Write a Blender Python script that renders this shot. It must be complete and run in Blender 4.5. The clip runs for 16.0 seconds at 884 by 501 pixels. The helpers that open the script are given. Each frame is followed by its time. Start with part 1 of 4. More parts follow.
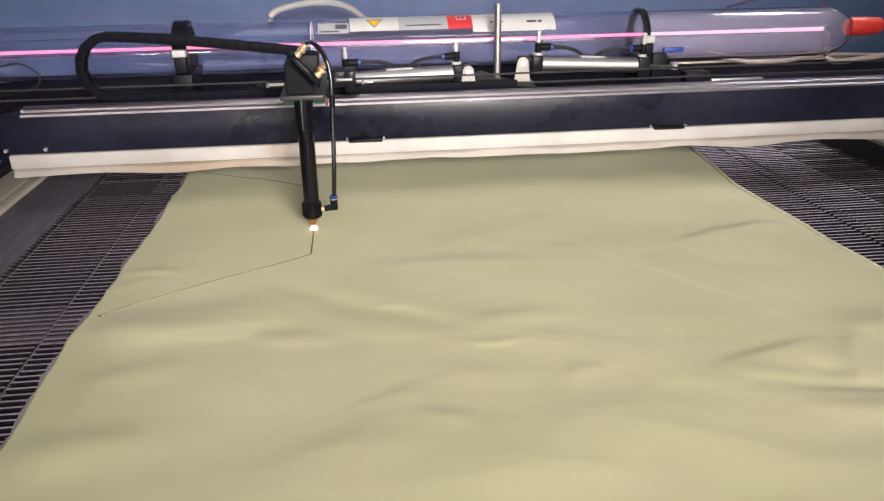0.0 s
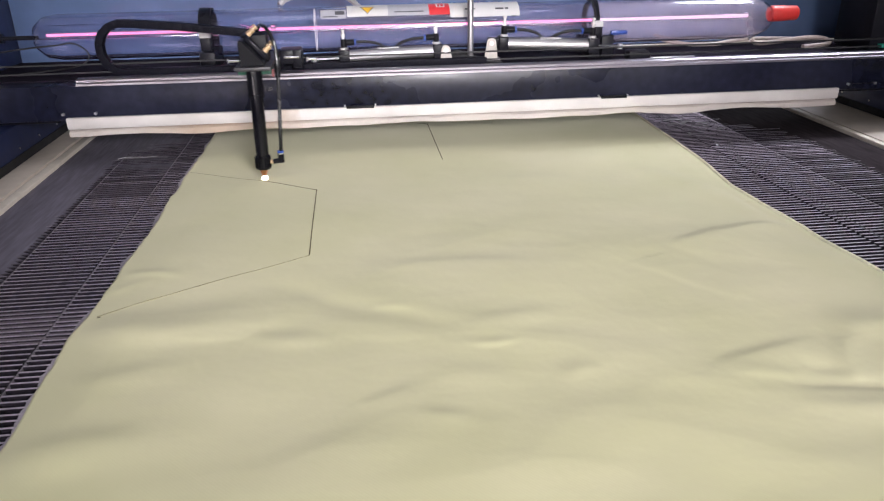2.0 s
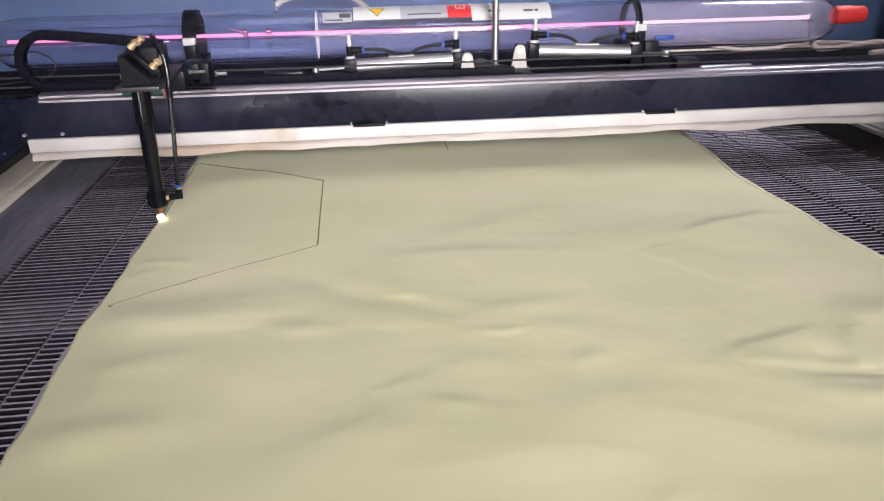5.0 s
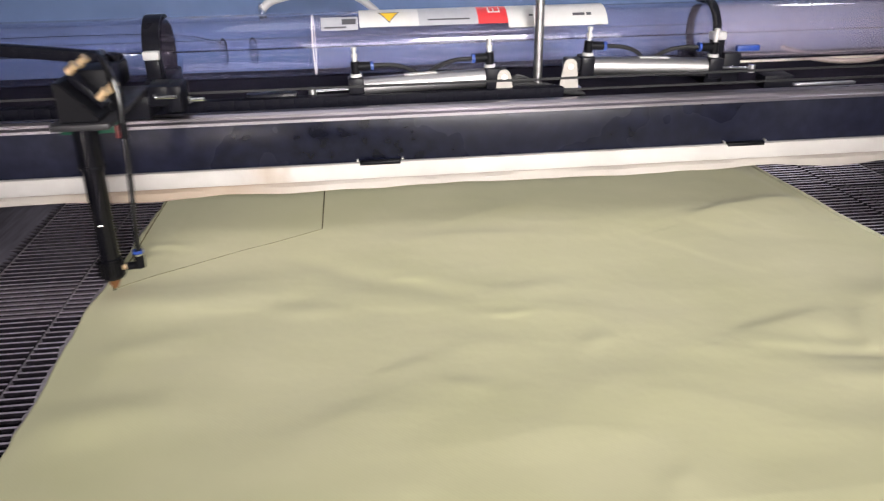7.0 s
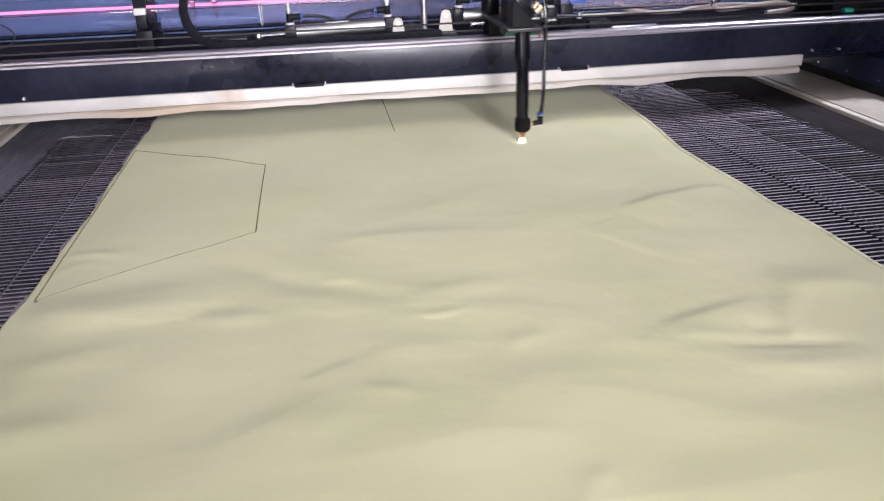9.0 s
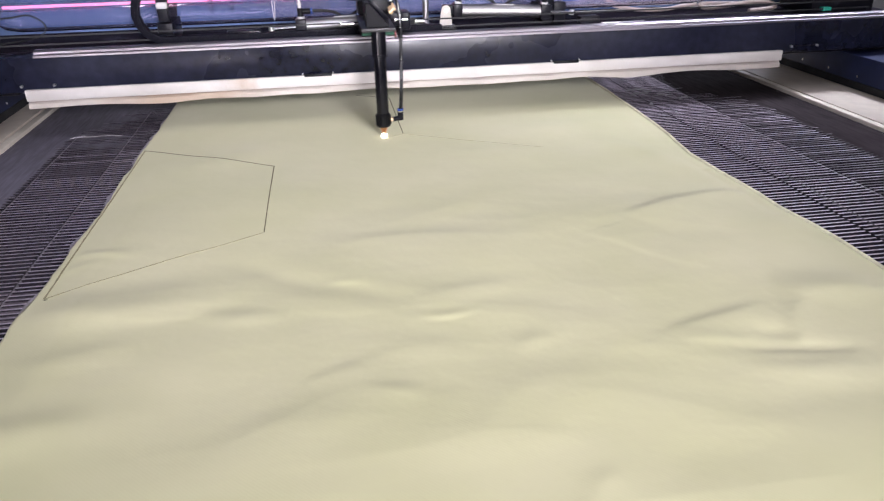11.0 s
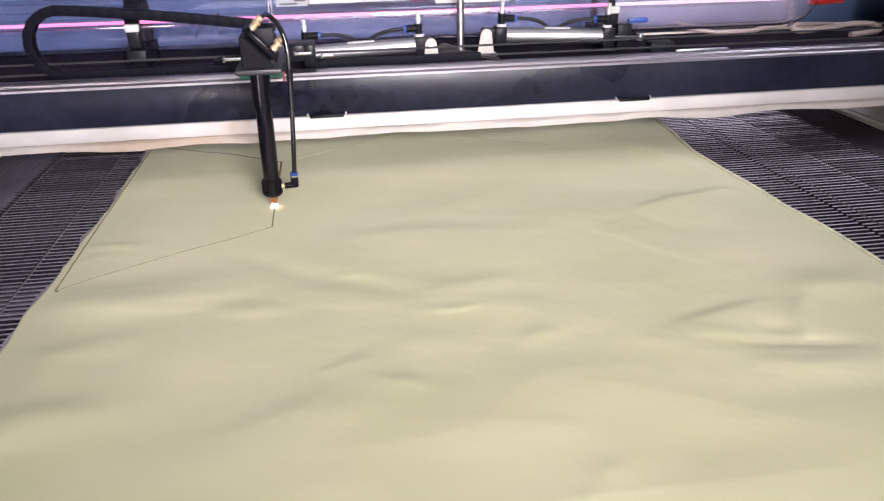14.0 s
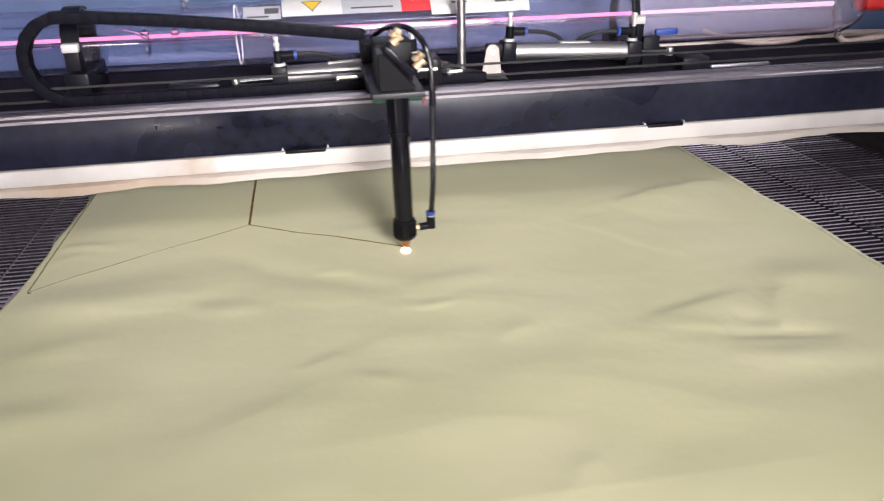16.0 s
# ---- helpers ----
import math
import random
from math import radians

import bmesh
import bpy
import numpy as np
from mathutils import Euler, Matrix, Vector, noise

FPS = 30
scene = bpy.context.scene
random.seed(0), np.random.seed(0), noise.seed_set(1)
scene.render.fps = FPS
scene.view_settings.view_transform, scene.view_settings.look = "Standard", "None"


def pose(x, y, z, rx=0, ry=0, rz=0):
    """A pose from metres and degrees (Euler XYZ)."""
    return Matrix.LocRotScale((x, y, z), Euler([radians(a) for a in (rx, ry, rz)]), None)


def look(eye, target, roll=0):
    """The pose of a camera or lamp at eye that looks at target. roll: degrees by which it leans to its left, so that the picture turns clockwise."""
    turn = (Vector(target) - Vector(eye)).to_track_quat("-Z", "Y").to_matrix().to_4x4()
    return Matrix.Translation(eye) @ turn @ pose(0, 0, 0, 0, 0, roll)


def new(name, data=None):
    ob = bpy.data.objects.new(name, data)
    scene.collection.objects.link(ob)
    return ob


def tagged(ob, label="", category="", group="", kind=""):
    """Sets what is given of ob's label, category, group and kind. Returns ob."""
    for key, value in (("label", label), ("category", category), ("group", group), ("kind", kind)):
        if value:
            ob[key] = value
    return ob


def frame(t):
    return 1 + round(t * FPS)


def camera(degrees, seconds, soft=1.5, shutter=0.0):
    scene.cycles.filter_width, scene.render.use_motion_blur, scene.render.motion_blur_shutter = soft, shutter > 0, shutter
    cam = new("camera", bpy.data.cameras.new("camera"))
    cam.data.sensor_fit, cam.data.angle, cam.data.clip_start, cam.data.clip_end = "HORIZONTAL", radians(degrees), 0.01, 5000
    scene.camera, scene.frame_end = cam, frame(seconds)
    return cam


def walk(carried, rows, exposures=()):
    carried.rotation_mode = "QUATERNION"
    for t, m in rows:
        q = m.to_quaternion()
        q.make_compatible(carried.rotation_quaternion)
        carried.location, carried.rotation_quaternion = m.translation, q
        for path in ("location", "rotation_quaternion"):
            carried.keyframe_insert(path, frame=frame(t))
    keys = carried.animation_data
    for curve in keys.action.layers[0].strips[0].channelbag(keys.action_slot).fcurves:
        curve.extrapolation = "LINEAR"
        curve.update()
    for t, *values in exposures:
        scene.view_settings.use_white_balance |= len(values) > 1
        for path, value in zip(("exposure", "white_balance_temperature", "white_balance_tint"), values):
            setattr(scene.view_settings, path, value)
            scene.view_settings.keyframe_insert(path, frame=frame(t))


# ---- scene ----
cam = camera(61.5, 16.0, soft=1.25, shutter=0.8)
PATH = [
    (0, (-0.1888, 0.0285, 0.4193), (-0.0691, 1.1229, -0.0581), -0.85),
    (0.5, (-0.1911, 0.0267, 0.4205), (-0.0661, 1.1208, -0.0563), -0.74),
    (1, (-0.1911, 0.0259, 0.4202), (-0.0661, 1.1197, -0.0572), -0.85),
    (1.5, (-0.1891, 0.0254, 0.4215), (-0.0642, 1.1182, -0.0582), -1.01),
    (2, (-0.1901, 0.0242, 0.4208), (-0.0657, 1.1188, -0.0551), -0.87),
    (2.5, (-0.1917, 0.0227, 0.4222), (-0.0686, 1.1183, -0.0516), -0.91),
    (3, (-0.1919, 0.0216, 0.4206), (-0.0693, 1.1178, -0.0518), -0.88),
    (3.5, (-0.1905, 0.0209, 0.4202), (-0.0656, 1.1158, -0.0548), -0.95),
    (4, (-0.1910, 0.0180, 0.4212), (-0.0643, 1.1123, -0.0545), -0.99),
    (6.5, (-0.2160, 0.0230, 0.4141), (-0.1006, 1.1050, -0.0916), -0.81),
    (7, (-0.2089, 0.0213, 0.4129), (-0.0863, 1.1029, -0.0921), -0.93),
    (7.5, (-0.1875, 0.0187, 0.4144), (-0.0536, 1.0964, -0.0963), -0.82),
    (8, (-0.1701, 0.0245, 0.4148), (-0.0138, 1.0959, -0.1025), -0.98),
    (8.5, (-0.1613, 0.0280, 0.4165), (0.0040, 1.0980, -0.1008), -1.52),
    (9, (-0.1607, 0.0272, 0.4156), (0.0082, 1.0969, -0.1012), -1.56),
    (11.5, (-0.1642, 0.0259, 0.4138), (-0.0074, 1.1003, -0.0972), -1.32),
    (12, (-0.1672, 0.0242, 0.4145), (-0.0114, 1.0970, -0.1001), -1.34),
    (12.5, (-0.1680, 0.0237, 0.4147), (-0.0096, 1.0961, -0.1000), -1.29),
    (13, (-0.1689, 0.0198, 0.4158), (-0.0116, 1.0938, -0.0957), -1.03),
    (13.5, (-0.1683, 0.0177, 0.4141), (-0.0112, 1.0940, -0.0930), -0.70),
    (14, (-0.1692, 0.0169, 0.4122), (-0.0145, 1.0912, -0.0996), -1.03),
    (14.5, (-0.1708, 0.0150, 0.4121), (-0.0119, 1.0875, -0.1023), -0.96),
    (15, (-0.1694, 0.0147, 0.4107), (-0.0098, 1.0879, -0.1019), -1.00),
    (15.5, (-0.1641, 0.0146, 0.4114), (0.0035, 1.0854, -0.1038), -1.06),
    (16, (-0.1579, 0.0195, 0.4104), (0.0170, 1.0873, -0.1085), -1.32),
]
walk(cam, [(t, look(eye, target, roll)) for t, eye, target, roll in PATH],
     exposures=[(0, -0.22, 6770, 10), (1, -0.18, 6470, 13), (2, -0.04, 6220, 14), (3.5, -0.05, 6070, 15), (4.2, -0.05, 6120, 15),
                (6.5, -0.17, 6470, 10), (7.5, -0.2, 6520, 10), (8.3, -0.14, 6320, 13), (9, -0.02, 6020, 15), (11.3, 0.09, 6020, 17),
                (12.5, 0.11, 6020, 17), (14, 0.03, 6220, 17), (15, -0.10, 6270, 14), (16, -0.12, 6370, 13)])


# ---- light: unseen area lamps, the key behind the operator's right shoulder ----
world = bpy.data.worlds.new("workshop_air")
world.use_nodes = True
world.node_tree.nodes["Background"].inputs["Color"].default_value = (0.62, 0.74, 1.0, 1)
world.node_tree.nodes["Background"].inputs["Strength"].default_value = 0.10
scene.world = world


def area_lamp(eye, target, watts, size, size_y, color, spread=180):
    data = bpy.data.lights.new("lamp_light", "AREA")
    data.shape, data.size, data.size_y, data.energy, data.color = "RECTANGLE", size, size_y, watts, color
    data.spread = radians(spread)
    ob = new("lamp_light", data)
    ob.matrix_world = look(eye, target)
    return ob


area_lamp((0.40, -1.70, 0.98), (-0.25, 1.95, 0), 10.0, 0.8, 0.4, (1.0, 0.950, 0.91), 42)
# overhead panel, no such fixture known, added to lift the far cloth
area_lamp((0.0, 0.85, 2.45), (0.05, 1.3, 0), 3.9, 1.8, 1.3, (0.99, 0.97, 1.0), 100)
# unseen bright panel, added by the far wall for gloss on slats and rail
area_lamp((2.2, 4.90, 1.50), (0.9, 1.2, 0.0), 29, 2.3, 1.1, (0.94, 0.93, 1.0))
# unseen lamp, added to brighten the machine's far right end
area_lamp((1.9, 2.2, 2.3), (1.0, 1.75, 0.25), 4.0, 0.8, 0.3, (0.95, 0.96, 1.0), 34)
# a lit doorway low behind the operator's left, mirrored in the blue cover
area_lamp((-2.0, -3.0, 0.02), (-0.65, 1.6, 0.3), 3.6, 0.62, 0.26, (1.0, 0.90, 0.86), 60)
# wide low panel, added unseen behind the operator to light under the gantry
area_lamp((0.50, -3.4, 0.70), (0.15, 1.3, 0.1), 40, 2.8, 1.2, (1.0, 0.955, 0.93))


# ---- materials ----
def nodes_of(name):
    mat = bpy.data.materials.new(name)
    mat.use_nodes = True
    nt = mat.node_tree
    return mat, nt, nt.nodes["Principled BSDF"]


def link(nt, a, b):
    nt.links.new(a, b)


def surface(name, color, rough=0.5, metal=0.0, vary=0.15, scale=30.0, bump=0.0, bump_scale=200.0, stretch=(1, 1, 1),
            spec=0.5, random=0.0, rough_vary=0.1, coat=0.0):
    """Plain material with colour variation at two scales, uneven gloss and fine relief."""
    mat, nt, bsdf = nodes_of(name)
    n = nt.nodes
    co = n.new("ShaderNodeTexCoord")
    mp = n.new("ShaderNodeMapping")
    mp.inputs["Scale"].default_value = stretch
    link(nt, co.outputs["Object"], mp.inputs["Vector"])
    big, small = n.new("ShaderNodeTexNoise"), n.new("ShaderNodeTexNoise")
    big.inputs["Scale"].default_value, small.inputs["Scale"].default_value = scale * 0.3, scale * 4
    big.inputs["Detail"].default_value = small.inputs["Detail"].default_value = 4
    for t in (big, small):
        link(nt, mp.outputs["Vector"], t.inputs["Vector"])
    mix = n.new("ShaderNodeMath")
    mix.operation = "ADD"
    link(nt, big.outputs["Fac"], mix.inputs[0])
    link(nt, small.outputs["Fac"], mix.inputs[1])
    last = mix.outputs[0]
    if random:
        info, mul, add = n.new("ShaderNodeObjectInfo"), n.new("ShaderNodeMath"), n.new("ShaderNodeMath")
        mul.operation = "MULTIPLY"
        mul.inputs[1].default_value = random
        link(nt, info.outputs["Random"], mul.inputs[0])
        link(nt, mul.outputs[0], add.inputs[0])
        link(nt, last, add.inputs[1])
        last = add.outputs[0]
    ramp = n.new("ShaderNodeMapRange")
    ramp.inputs["From Min"].default_value, ramp.inputs["From Max"].default_value = 0.6, 1.4
    ramp.inputs["To Min"].default_value, ramp.inputs["To Max"].default_value = 1 - vary, 1 + vary
    link(nt, last, ramp.inputs["Value"])
    hue = n.new("ShaderNodeVectorMath")
    hue.operation = "SCALE"
    hue.inputs[0].default_value = color
    link(nt, ramp.outputs["Result"], hue.inputs["Scale"])
    link(nt, hue.outputs["Vector"], bsdf.inputs["Base Color"])
    rr = n.new("ShaderNodeMapRange")
    rr.inputs["To Min"].default_value, rr.inputs["To Max"].default_value = max(0.02, rough - rough_vary), min(1, rough + rough_vary)
    rr.inputs["From Min"].default_value, rr.inputs["From Max"].default_value = 0.3, 0.7
    link(nt, big.outputs["Fac"], rr.inputs["Value"])
    link(nt, rr.outputs["Result"], bsdf.inputs["Roughness"])
    bsdf.inputs["Metallic"].default_value = metal
    bsdf.inputs["Specular IOR Level"].default_value = spec
    bsdf.inputs["Coat Weight"].default_value = coat
    if bump:
        bt, bp = n.new("ShaderNodeTexNoise"), n.new("ShaderNodeBump")
        bt.inputs["Scale"].default_value, bt.inputs["Detail"].default_value = bump_scale, 3
        link(nt, mp.outputs["Vector"], bt.inputs["Vector"])
        bp.inputs["Strength"].default_value, bp.inputs["Distance"].default_value = bump, 0.001
        link(nt, bt.outputs["Fac"], bp.inputs["Height"])
        link(nt, bp.outputs["Normal"], bsdf.inputs["Normal"])
    return mat


def glow(name, color, strength):
    mat, nt, bsdf = nodes_of(name)
    bsdf.inputs["Base Color"].default_value = (0, 0, 0, 1)
    bsdf.inputs["Emission Color"].default_value = (*color, 1)
    bsdf.inputs["Emission Strength"].default_value = strength
    return mat


def glass(name, tint=(1, 1, 1), ior=1.45, rough=0.02):
    mat, nt, bsdf = nodes_of(name)
    bsdf.inputs["Base Color"].default_value = (*tint, 1)
    bsdf.inputs["Transmission Weight"].default_value = 1
    bsdf.inputs["IOR"].default_value = ior
    bsdf.inputs["Roughness"].default_value = rough
    return mat


def aramid():
    """Yellow-green aramid cloth: twill relief, faint mottling."""
    mat, nt, bsdf = nodes_of("aramid_cloth")
    n = nt.nodes
    co = n.new("ShaderNodeTexCoord")
    big = n.new("ShaderNodeTexNoise")
    big.inputs["Scale"].default_value, big.inputs["Detail"].default_value = 4, 5
    link(nt, co.outputs["Object"], big.inputs["Vector"])
    ramp = n.new("ShaderNodeValToRGB")
    ramp.color_ramp.elements[0].position, ramp.color_ramp.elements[1].position = 0.3, 0.72
    ramp.color_ramp.elements[0].color = (0.566, 0.555, 0.328, 1)
    ramp.color_ramp.elements[1].color = (0.646, 0.617, 0.408, 1)
    link(nt, big.outputs["Fac"], ramp.inputs["Fac"])
    link(nt, ramp.outputs["Color"], bsdf.inputs["Base Color"])
    wave = n.new("ShaderNodeTexWave")
    wave.bands_direction = "DIAGONAL"
    wave.inputs["Scale"].default_value, wave.inputs["Distortion"].default_value = 160, 0.6
    link(nt, co.outputs["Object"], wave.inputs["Vector"])
    fine = n.new("ShaderNodeTexNoise")
    fine.inputs["Scale"].default_value = 45
    link(nt, co.outputs["Object"], fine.inputs["Vector"])
    b1, b2 = n.new("ShaderNodeBump"), n.new("ShaderNodeBump")
    b1.inputs["Strength"].default_value, b1.inputs["Distance"].default_value = 0.05, 0.0004
    b2.inputs["Strength"].default_value, b2.inputs["Distance"].default_value = 0.25, 0.002
    link(nt, wave.outputs["Fac"], b1.inputs["Height"])
    link(nt, fine.outputs["Fac"], b2.inputs["Height"])
    link(nt, b2.outputs["Normal"], b1.inputs["Normal"])
    link(nt, b1.outputs["Normal"], bsdf.inputs["Normal"])
    bsdf.inputs["Roughness"].default_value = 0.72
    bsdf.inputs["Specular IOR Level"].default_value = 0.14
    bsdf.inputs["Sheen Weight"].default_value = 0.14
    return mat


def felt_with_burn(name, middle, inner, outer, most, dark, light):
    """Off-white cloth strip, scorched brown where the beam has strayed."""
    mat, nt, bsdf = nodes_of(name)
    n = nt.nodes
    co, sep = n.new("ShaderNodeTexCoord"), n.new("ShaderNodeSeparateXYZ")
    link(nt, co.outputs["Object"], sep.inputs[0])
    off, ab, noise_t, add, rng = (n.new("ShaderNodeMath"), n.new("ShaderNodeMath"), n.new("ShaderNodeTexNoise"),
                                  n.new("ShaderNodeMath"), n.new("ShaderNodeMapRange"))
    off.operation, off.inputs[1].default_value = "ADD", -middle
    link(nt, sep.outputs["X"], off.inputs[0])
    ab.operation = "ABSOLUTE"
    link(nt, off.outputs[0], ab.inputs[0])
    noise_t.inputs["Scale"].default_value, noise_t.inputs["Detail"].default_value = 25, 4
    link(nt, co.outputs["Object"], noise_t.inputs["Vector"])
    add.operation = "MULTIPLY_ADD"
    add.inputs[1].default_value = 0.07
    link(nt, noise_t.outputs["Fac"], add.inputs[0])
    link(nt, ab.outputs[0], add.inputs[2])
    rng.inputs["From Min"].default_value, rng.inputs["From Max"].default_value = inner, outer
    rng.inputs["To Min"].default_value, rng.inputs["To Max"].default_value = most, 0.0
    link(nt, add.outputs[0], rng.inputs["Value"])
    grime = n.new("ShaderNodeTexNoise")
    grime.inputs["Scale"].default_value, grime.inputs["Detail"].default_value = 9, 5
    link(nt, co.outputs["Object"], grime.inputs["Vector"])
    base = n.new("ShaderNodeValToRGB")
    base.color_ramp.elements[0].color, base.color_ramp.elements[1].color = (*dark, 1), (*light, 1)
    base.color_ramp.elements[0].position, base.color_ramp.elements[1].position = 0.3, 0.6
    link(nt, grime.outputs["Fac"], base.inputs["Fac"])
    mix = n.new("ShaderNodeMix")
    mix.data_type = "RGBA"
    link(nt, rng.outputs["Result"], mix.inputs[0])
    link(nt, base.outputs["Color"], mix.inputs[6])
    mix.inputs[7].default_value = (0.30, 0.18, 0.09, 1)
    link(nt, mix.outputs[2], bsdf.inputs["Base Color"])
    bsdf.inputs["Roughness"].default_value = 0.7
    return mat


M_CLOTH = aramid()
M_STRIP = felt_with_burn("white_strip", -0.336, 0.022, 0.068, 0.75, (0.46, 0.43, 0.42), (0.57, 0.54, 0.53))
M_SELVAGE = surface("selvage_threads", (0.80, 0.78, 0.58), 0.85, vary=0.3, scale=120, bump=0.6, bump_scale=600)
M_CHAR = surface("charred_cut", (0.10, 0.082, 0.036), 0.9, vary=0.4, scale=150)
M_FAINT = surface("faint_cut", (0.37, 0.335, 0.185), 0.9, vary=0.3, scale=150)
M_TRACE = surface("old_cut", (0.25, 0.225, 0.12), 0.9, vary=0.3, scale=150)
M_BROWN = surface("scorched_cut", (0.16, 0.085, 0.022), 0.85, vary=0.4, scale=150)
M_BLACK = surface("black_anodised", (0.008, 0.008, 0.012), 0.34, vary=0.35, scale=18, bump=0.05, spec=0.12, rough_vary=0.16)
M_BEAM = surface("beam_paint", (0.0085, 0.0095, 0.0210), 0.30, vary=0.8, scale=14, bump=0.08, bump_scale=90, spec=0.28, rough_vary=0.2)
M_DECK = surface("sooty_deck", (0.012, 0.010, 0.016), 0.75, vary=0.4, scale=20, bump=0.1, spec=0.02)
M_RUBBER = surface("black_rubber", (0.006, 0.006, 0.008), 0.65, vary=0.3, scale=60)
M_PLASTIC = surface("black_plastic", (0.005, 0.005, 0.007), 0.42, vary=0.3, scale=60, bump=0.1, spec=0.12)
M_CHAIN = surface("chain_plastic", (0.004, 0.004, 0.008), 0.5, vary=0.3, scale=60, spec=0.08)
M_LINKGAP = surface("chain_window", (0.022, 0.021, 0.026), 0.5, vary=0.2, scale=60)
M_HEAD = surface("head_black", (0.004, 0.004, 0.006), 0.16, vary=0.3, scale=40, spec=0.3)
M_STEEL = surface("polished_steel", (0.86, 0.85, 0.86), 0.27, 1.0, vary=0.12, scale=12, stretch=(0.15, 6, 6))
M_ALU = surface("brushed_aluminium", (0.42, 0.41, 0.42), 0.42, 1.0, vary=0.1, scale=20, stretch=(0.1, 8, 8))
M_SATIN = surface("satin_steel", (0.72, 0.70, 0.68), 0.42, 0.55, vary=0.1, scale=60)
M_SKIRT = felt_with_burn("skirt_cloth", -0.45, 0.09, 0.24, 0.5, (0.40, 0.36, 0.33), (0.47, 0.43, 0.395))
M_BRACKET = surface("bracket_plate", (0.42, 0.39, 0.36), 0.45, vary=0.12, scale=40)
M_CHROME = surface("chrome", (0.85, 0.85, 0.87), 0.08, 1.0, vary=0.05)
M_BRASS = surface("brass", (0.72, 0.53, 0.33), 0.45, 0.7, vary=0.25, scale=200)
M_COPPER = surface("copper", (0.70, 0.34, 0.20), 0.3, 1.0, vary=0.2, scale=200)
M_NAVY = surface("navy_side_paint", (0.015, 0.022, 0.070), 0.42, vary=0.35, scale=10, bump=0.1)
M_BLUE = surface("blue_sheet_paint", (0.076, 0.112, 0.212), 0.18, vary=0.14, scale=5, bump=0.02, bump_scale=8, spec=0.6, coat=0.3)
M_CREAM = surface("cream_paint", (0.56, 0.50, 0.43), 0.5, vary=0.14, scale=9, bump=0.08)
M_CREAM_LIP = surface("cream_lip_paint", (0.70, 0.64, 0.55), 0.45, vary=0.12, scale=15)
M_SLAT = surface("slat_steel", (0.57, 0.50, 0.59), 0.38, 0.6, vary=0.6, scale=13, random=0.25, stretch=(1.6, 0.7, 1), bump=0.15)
M_STRIPE = surface("guide_strip_steel", (0.34, 0.31, 0.35), 0.45, 0.6, vary=0.4, scale=40)
# near black: gap shade put into the colour of the slat sides
M_SLAT_SIDE = surface("shaded_slat_side", (0.018, 0.015, 0.021), 0.8, spec=0.08, vary=0.5, scale=40)
# dust paled and blued: the cover's reflection is put into its colour
M_DUST_SHEEN = surface("dust_with_sheen", (0.105, 0.097, 0.126), 0.6, vary=0.6, scale=12, stretch=(4, 0.35, 1), bump=0.3, bump_scale=120)
M_CAKE = surface("caked_soot", (0.032, 0.026, 0.029), 0.9, vary=0.6, scale=12, spec=0.05, stretch=(3.5, 0.4, 1), bump=0.4, bump_scale=120)
M_FILM = surface("backing_film", (0.30, 0.27, 0.31), 0.5, vary=0.45, scale=60, bump=0.3, bump_scale=150)
M_PATCH = surface("dusty_film", (0.15, 0.125, 0.145), 0.55, vary=0.3, scale=20, stretch=(1, 4, 1))
M_RAIL = surface("worn_rail_steel", (0.34, 0.315, 0.355), 0.36, 1.0, vary=0.35, scale=10, stretch=(0.25, 8, 8), rough_vary=0.16)
M_GRIME = surface("grimy_slat_steel", (0.075, 0.066, 0.078), 0.6, 0.2, vary=0.5, scale=13, stretch=(1.6, 0.7, 1))
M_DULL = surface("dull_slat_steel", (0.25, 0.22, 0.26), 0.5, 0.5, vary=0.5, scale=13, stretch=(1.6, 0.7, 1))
M_SCRAP = surface("film_scrap", (0.19, 0.18, 0.20), 0.4, 0.05, vary=0.6, scale=80)
M_TRAY = surface("sooty_tray", (0.008, 0.006, 0.008), 0.9, spec=0.05, vary=0.5, scale=14, bump=0.3)
M_WHITE = surface("white_label", (0.56, 0.55, 0.55), 0.4, vary=0.05, scale=20)
M_GREY = surface("grey_label", (0.36, 0.36, 0.40), 0.4, vary=0.1, scale=20)
M_RED = surface("red_label", (0.60, 0.03, 0.035), 0.4, vary=0.1, scale=20)
M_REDCAP = surface("red_rubber_cap", (0.62, 0.035, 0.030), 0.42, vary=0.12, scale=30)
M_YELLOW = surface("warning_yellow", (0.80, 0.46, 0.02), 0.4, vary=0.05)
M_INK = surface("printed_ink", (0.06, 0.06, 0.07), 0.5, vary=0.1)
M_GREEN = surface("green_anodised", (0.007, 0.060, 0.036), 0.4, 0.2, vary=0.25, scale=60)
M_REDTAB = surface("red_tab_paint", (0.13, 0.018, 0.02), 0.45, vary=0.15)
M_TEAL = surface("teal_plastic", (0.02, 0.36, 0.26), 0.4, vary=0.1)
M_VALVE = surface("blue_plastic", (0.02, 0.06, 0.30), 0.35, vary=0.15)
M_HOSE = surface("silicone_hose", (0.30, 0.29, 0.30), 0.35, vary=0.1, scale=30)
M_HOSE_BLACK = surface("black_hose", (0.006, 0.006, 0.008), 0.22, vary=0.2, scale=60)
M_HOSE_OLD = surface("aged_hose", (0.36, 0.29, 0.27), 0.4, vary=0.15, scale=30)
M_WIRE = surface("dark_wire", (0.05, 0.012, 0.014), 0.4, vary=0.1)
M_GLASS = glass("tube_glass", (0.95, 0.91, 0.975))
M_BEAD = glass("bead_glass", (0.80, 0.80, 0.86), 1.5)
